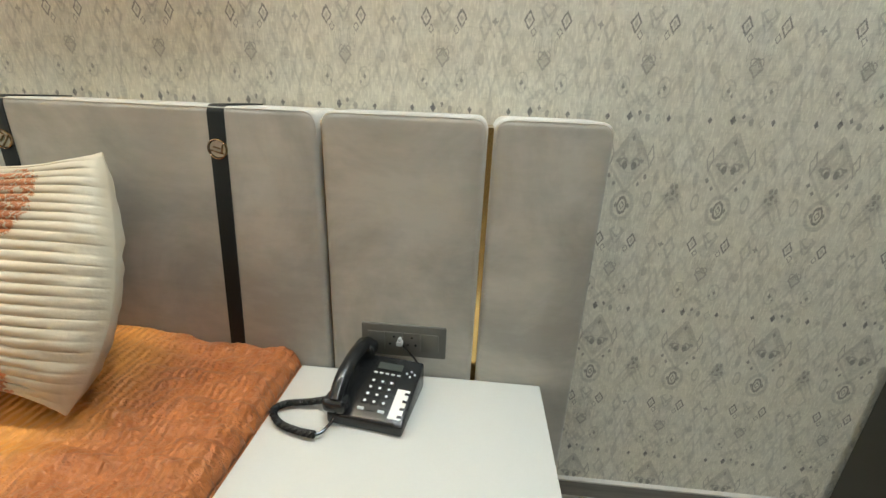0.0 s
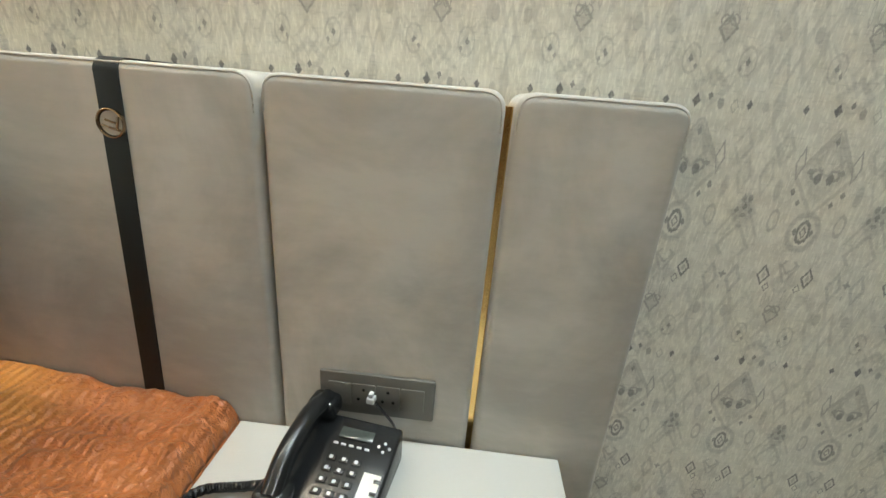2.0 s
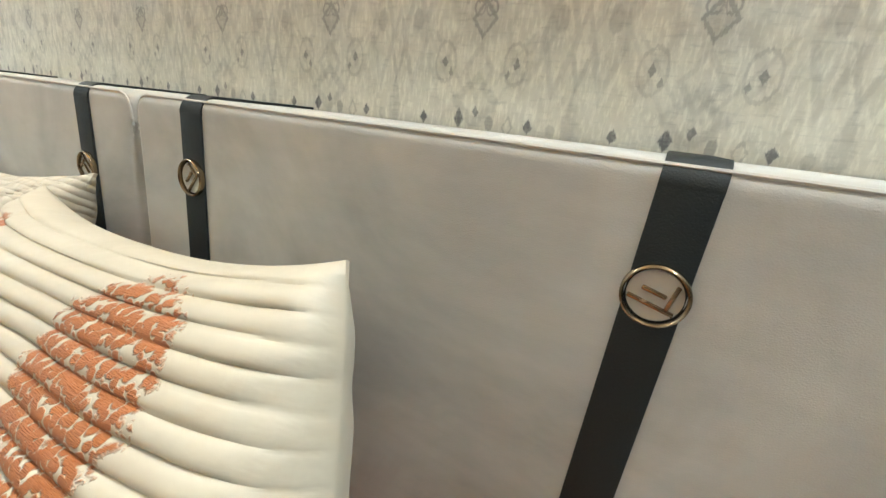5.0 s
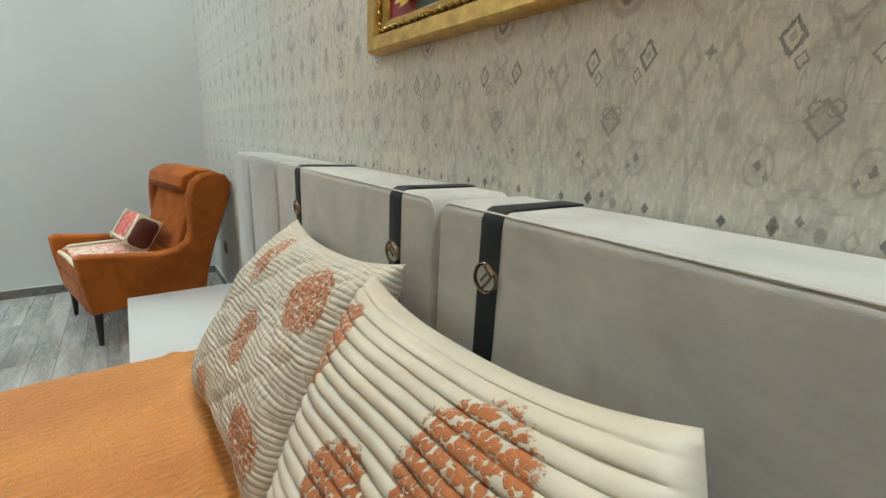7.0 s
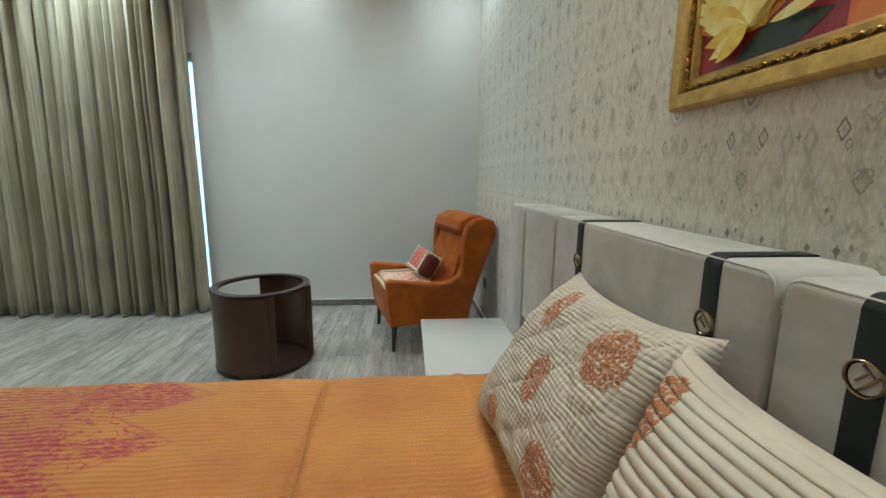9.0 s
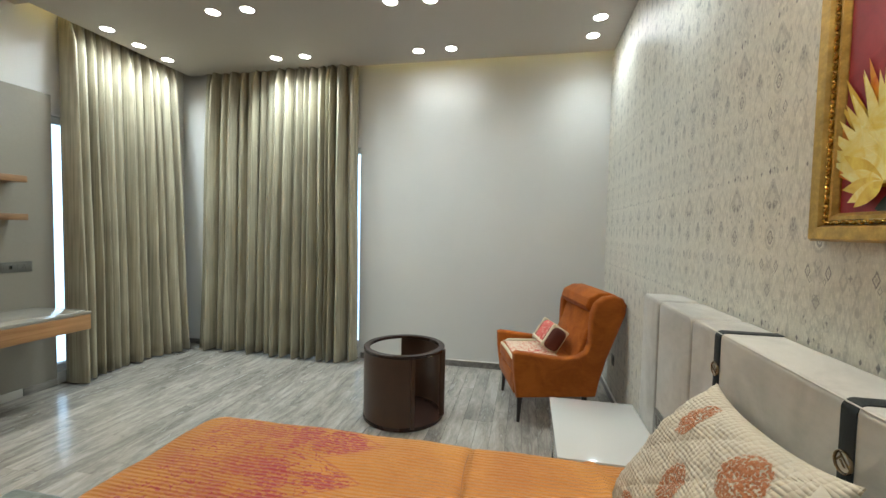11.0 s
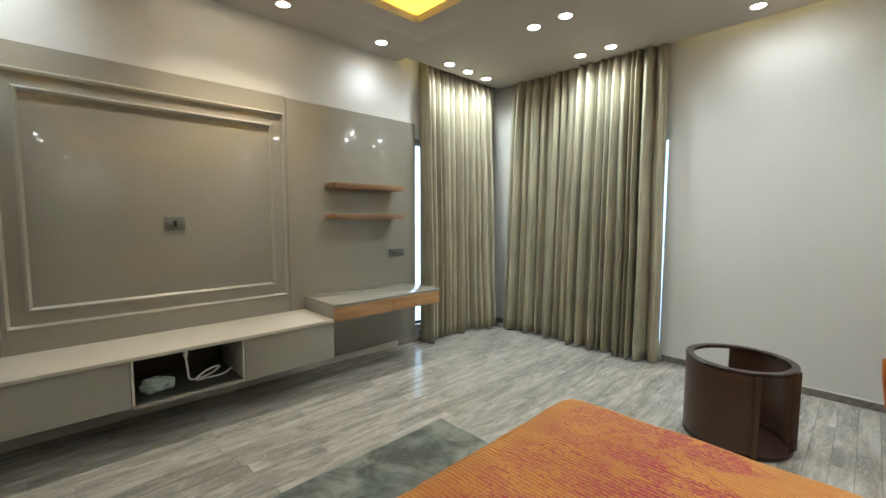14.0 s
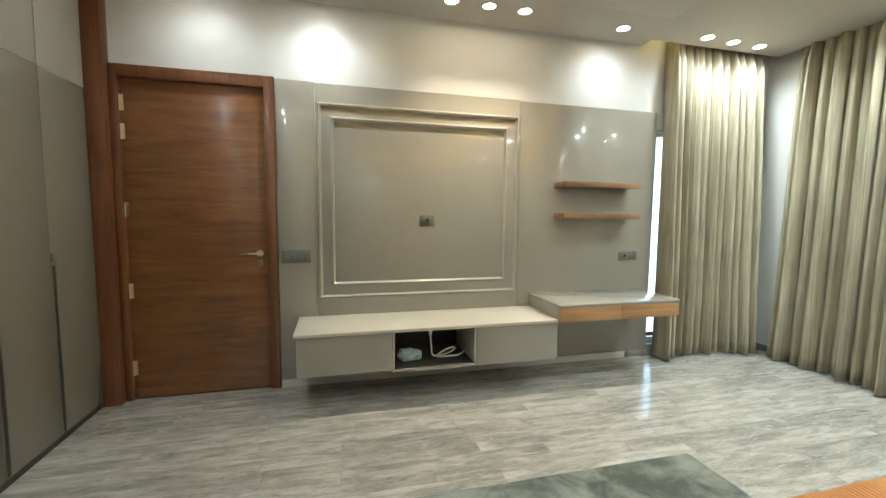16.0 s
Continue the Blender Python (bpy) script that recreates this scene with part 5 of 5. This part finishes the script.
# ---- armchair ----
ch = thing("armchair", "rust velvet wing armchair on dark tapered legs", "armchair", -2.535, -0.470, 0, 14)
ch.scale = (1.05, 1.05, 0.99)
side = [(-0.36, 0.195), (-0.385, 0.40), (-0.39, 0.515), (-0.36, 0.528), (-0.20, 0.505), (-0.04, 0.482), (0.05, 0.492), (0.105, 0.53), (0.128, 0.60), (0.128, 0.70), (0.135, 0.81), (0.160, 0.88), (0.215, 0.925),
        (0.285, 0.937), (0.345, 0.918), (0.372, 0.87), (0.365, 0.80), (0.315, 0.66), (0.250, 0.48), (0.205, 0.32), (0.180, 0.20)]
for s in (1, -1):
    bm = slab(side, 0.072, 0.020, 4)
    for v in bm.verts:
        v.co.x += s * (0.295 + 0.020 * max(0, v.co.z - 0.45) - 0.03 * max(0, v.co.z - 0.75))
    part("arm_and_wing", bm, M_ORANGE, ch)
back = [(0.02, 0.36), (0.075, 0.50), (0.125, 0.66), (0.165, 0.795), (0.135, 0.815), (0.118, 0.85), (0.135, 0.905), (0.205, 0.945), (0.285, 0.948), (0.345, 0.920), (0.366, 0.86), (0.345, 0.76), (0.255, 0.48), (0.195, 0.22), (0.10, 0.22)]
part("backrest", slab(back, 0.518, 0.012, 3), M_ORANGE, ch)
part("seat_frame", solid(-0.259, 0.259, -0.368, 0.19, 0.195, 0.330, 0.015, 3), M_ORANGE, ch)
bm = solid(-0.256, 0.256, -0.378, 0.09, 0.332, 0.440, 0.035, 5)
for v in bm.verts:
    if v.co.z > 0.40:
        v.co.z += 0.022 * math.cos(v.co.x / 0.256 * 1.3)
part("seat_cushion", bm, M_ORANGE, ch)
for lx, ly in ((0.27, -0.325), (-0.27, -0.325), (0.25, 0.13), (-0.25, 0.13)):
    part("leg", rod((lx * 1.03, ly * 1.03, 0.0), (lx, ly, 0.20), 0.011, 0.021, 14), M_LEG, ch, "dark tapered leg")


def chintz(name, lo=0.36, hi=0.47):
    m, t, p = shade(name)
    n = Net(t)
    pos = n.local()
    f = n.noise(pos, 38, 4, 0.65, 1.4)
    g = n.voro(pos, 60)
    c = n.mix(n.ramp(f, lo, hi), (0.70, 0.58, 0.42), (0.56, 0.085, 0.075))
    n.put(p.inputs["Base Color"], n.mix(n.ramp(g, 0.15, 0.4, 0.35, 0.0), c, (0.70, 0.30, 0.24)))
    p.inputs["Roughness"].default_value = 0.8
    n.put(p.inputs["Normal"], n.bump(n.noise(pos, 300, 2), 0.3, 0.001))
    return m


M_CHINTZ, M_PALE, M_CREAM = chintz("rose_chintz"), chintz("pale_rose_chintz", 0.50, 0.58), plain("cream_braid", (0.68, 0.58, 0.40), 0.8, var=0.15, scale=40, bump=0.5, grain=300)
cc = thing("seat_cover", "cream and rose patterned cloth spread over the armchair seat", "seat cover", -2.54, -0.473, 0.456, 14)
bm = bmesh.new()
N = 24
g = [[bm.verts.new((-0.235 + 0.47 * i / N, -0.375 + 0.33 * j / N, 0.004 + 0.022 * (math.cos((-0.235 + 0.47 * i / N) / 0.256 * 1.3) - 1) - (0.035 * ((3 - j) / 3) ** 2 if j < 3 else 0) + 0.002 * noise.noise(Vector((i * 0.4, j * 0.4, 0))))) for i in range(N + 1)] for j in range(N + 1)]
for j in range(N):
    for i in range(N):
        bm.faces.new((g[j][i], g[j][i + 1], g[j + 1][i + 1], g[j + 1][i]))
cl = part("cloth", bm, M_PALE, cc)
cl.modifiers.new("thickness", "SOLIDIFY").thickness = 0.004
part("border", tube([(-0.235, -0.372, -0.03), (-0.235, -0.33, 0.0), (-0.235, -0.05, -0.002)], 0.010, 8), M_CREAM, cc)
part("border", tube([(0.235, -0.372, -0.03), (0.235, -0.33, 0.0), (0.235, -0.05, -0.002)], 0.010, 8), M_CREAM, cc)
part("border", tube([(-0.235, -0.377, -0.028), (0.0, -0.382, -0.010), (0.235, -0.377, -0.028)], 0.012, 8), M_CREAM, cc)
cu = thing("bolster_cushion", "small rose chintz cushion with cream braid on the armchair", "cushion", -2.54, -0.473, 0.462, 14)
mt = Matrix.Translation((0.0, -0.045, 0.094)) @ Matrix.Rotation(radians(-32), 4, "X")
block = lambda x0, x1, g, soft: turned(solid(x0, x1, -0.066 - g, 0.066 + g, -0.094 - g, 0.094 + g, soft, 5), mt)
part("cushion_body", block(-0.158, 0.158, 0.0, 0.045), plain("maroon_cloth", (0.10, 0.022, 0.012), 0.8, var=0.15), cu, "dark maroon cloth ends")
part("sleeve", block(-0.122, 0.122, 0.003, 0.046), M_CHINTZ, cu, "rose chintz sleeve")
for x in (-0.120, 0.120):
    part("braid", block(x - 0.014, x + 0.014, 0.005, 0.013), M_CREAM, cu)
part("braid", turned(tube([(-0.128, -0.066, -0.070), (0.0, -0.068, -0.072), (0.128, -0.066, -0.070)], 0.010, 8), mt), M_CREAM, cu)

# ---- open drum table base ----
dr = thing("drum_table_base", "round brown leatherette drum table base without its top", "side table", -2.090, -1.575, 0)
RO, RI, DH = 0.292, 0.268, 0.520
part("curved_panel", lathe([(RI, 0.03), (RO, 0.03), (RO, DH - 0.022), (RI, DH - 0.022)], 40, -82, 110), M_BROWN, dr, "brown stitched leatherette panel")
part("curved_panel", lathe([(RI, 0.03), (RO, 0.03), (RO, DH - 0.022), (RI, DH - 0.022)], 38, 94, 108), M_BROWN, dr, "brown stitched leatherette panel")
part("top_ring", lathe([(RI - 0.016, DH - 0.021), (RO + 0.003, DH - 0.021), (RO + 0.004, DH - 0.004), (RO, DH), (RI - 0.014, DH), (RI - 0.016, DH - 0.004)], 64), M_BROWNDK, dr, "dark glossy top ring")
part("bottom_ring", lathe([(RI - 0.016, 0.0), (RO - 0.004, 0.0), (RO + 0.002, 0.006), (RO + 0.002, 0.029), (RI - 0.016, 0.029)], 64), M_BROWNDK, dr)
part("base_disc", lathe([(0.001, 0.004), (RI - 0.018, 0.004), (RI - 0.018, 0.018), (0.001, 0.018)], 48), M_BROWNDK, dr)
for a in (28, 94):
    part("edge_post", turned(solid(RI - 0.004, RO + 0.012, -0.014, 0.014, 0.02, DH - 0.02, 0.004), Matrix.Rotation(radians(a), 4, "Z")), M_BROWN, dr)

# ---- velvet bench at the foot of the bed ----
ot = thing("bench_ottoman", "low sage grey velvet bench at the foot of the bed", "bench", 0.34, -2.205, 0)
part("seat_pad", solid(-0.595, 0.60, -0.190, 0.175, 0.30, 0.472, 0.028, 5), M_OTTO, ot)
part("apron", solid(-0.575, 0.58, -0.172, 0.16, 0.16, 0.298, 0.012, 3), M_OTTO, ot)
for lx in (-0.53, 0.535):
    for ly in (-0.14, 0.13):
        part("leg", rod((lx, ly, 0), (lx, ly, 0.162), 0.013, 0.02, 14), M_LEG, ot)

# ---- floor planks ----
PW, PL, GAP = 0.104, 1.22, 0.0012
rng, boards = random.Random(7), {}
y = SY
while y < -0.01:
    y1 = min(y + PW, 0.0)
    x = WX - rng.uniform(0.0, PL)
    while x < EX + 0.59:
        a, b = max(x, WX), min(x + PL, EX + 0.6)
        x += PL
        if b - a < 0.02:
            continue
        k = (round(b - a, 3), round(y1 - y, 3))
        if k not in boards:
            boards[k] = mesh_of("plank", solid(GAP / 2, k[0] - GAP / 2, GAP / 2, k[1] - GAP / 2, -0.0118, 0.0, 0.001, 1), M_FLOOR, False)
        pl = new("plank", boards[k])
        pl.parent, pl.matrix_basis = floor_sheet, pose(a, y, 0)
    y = y1
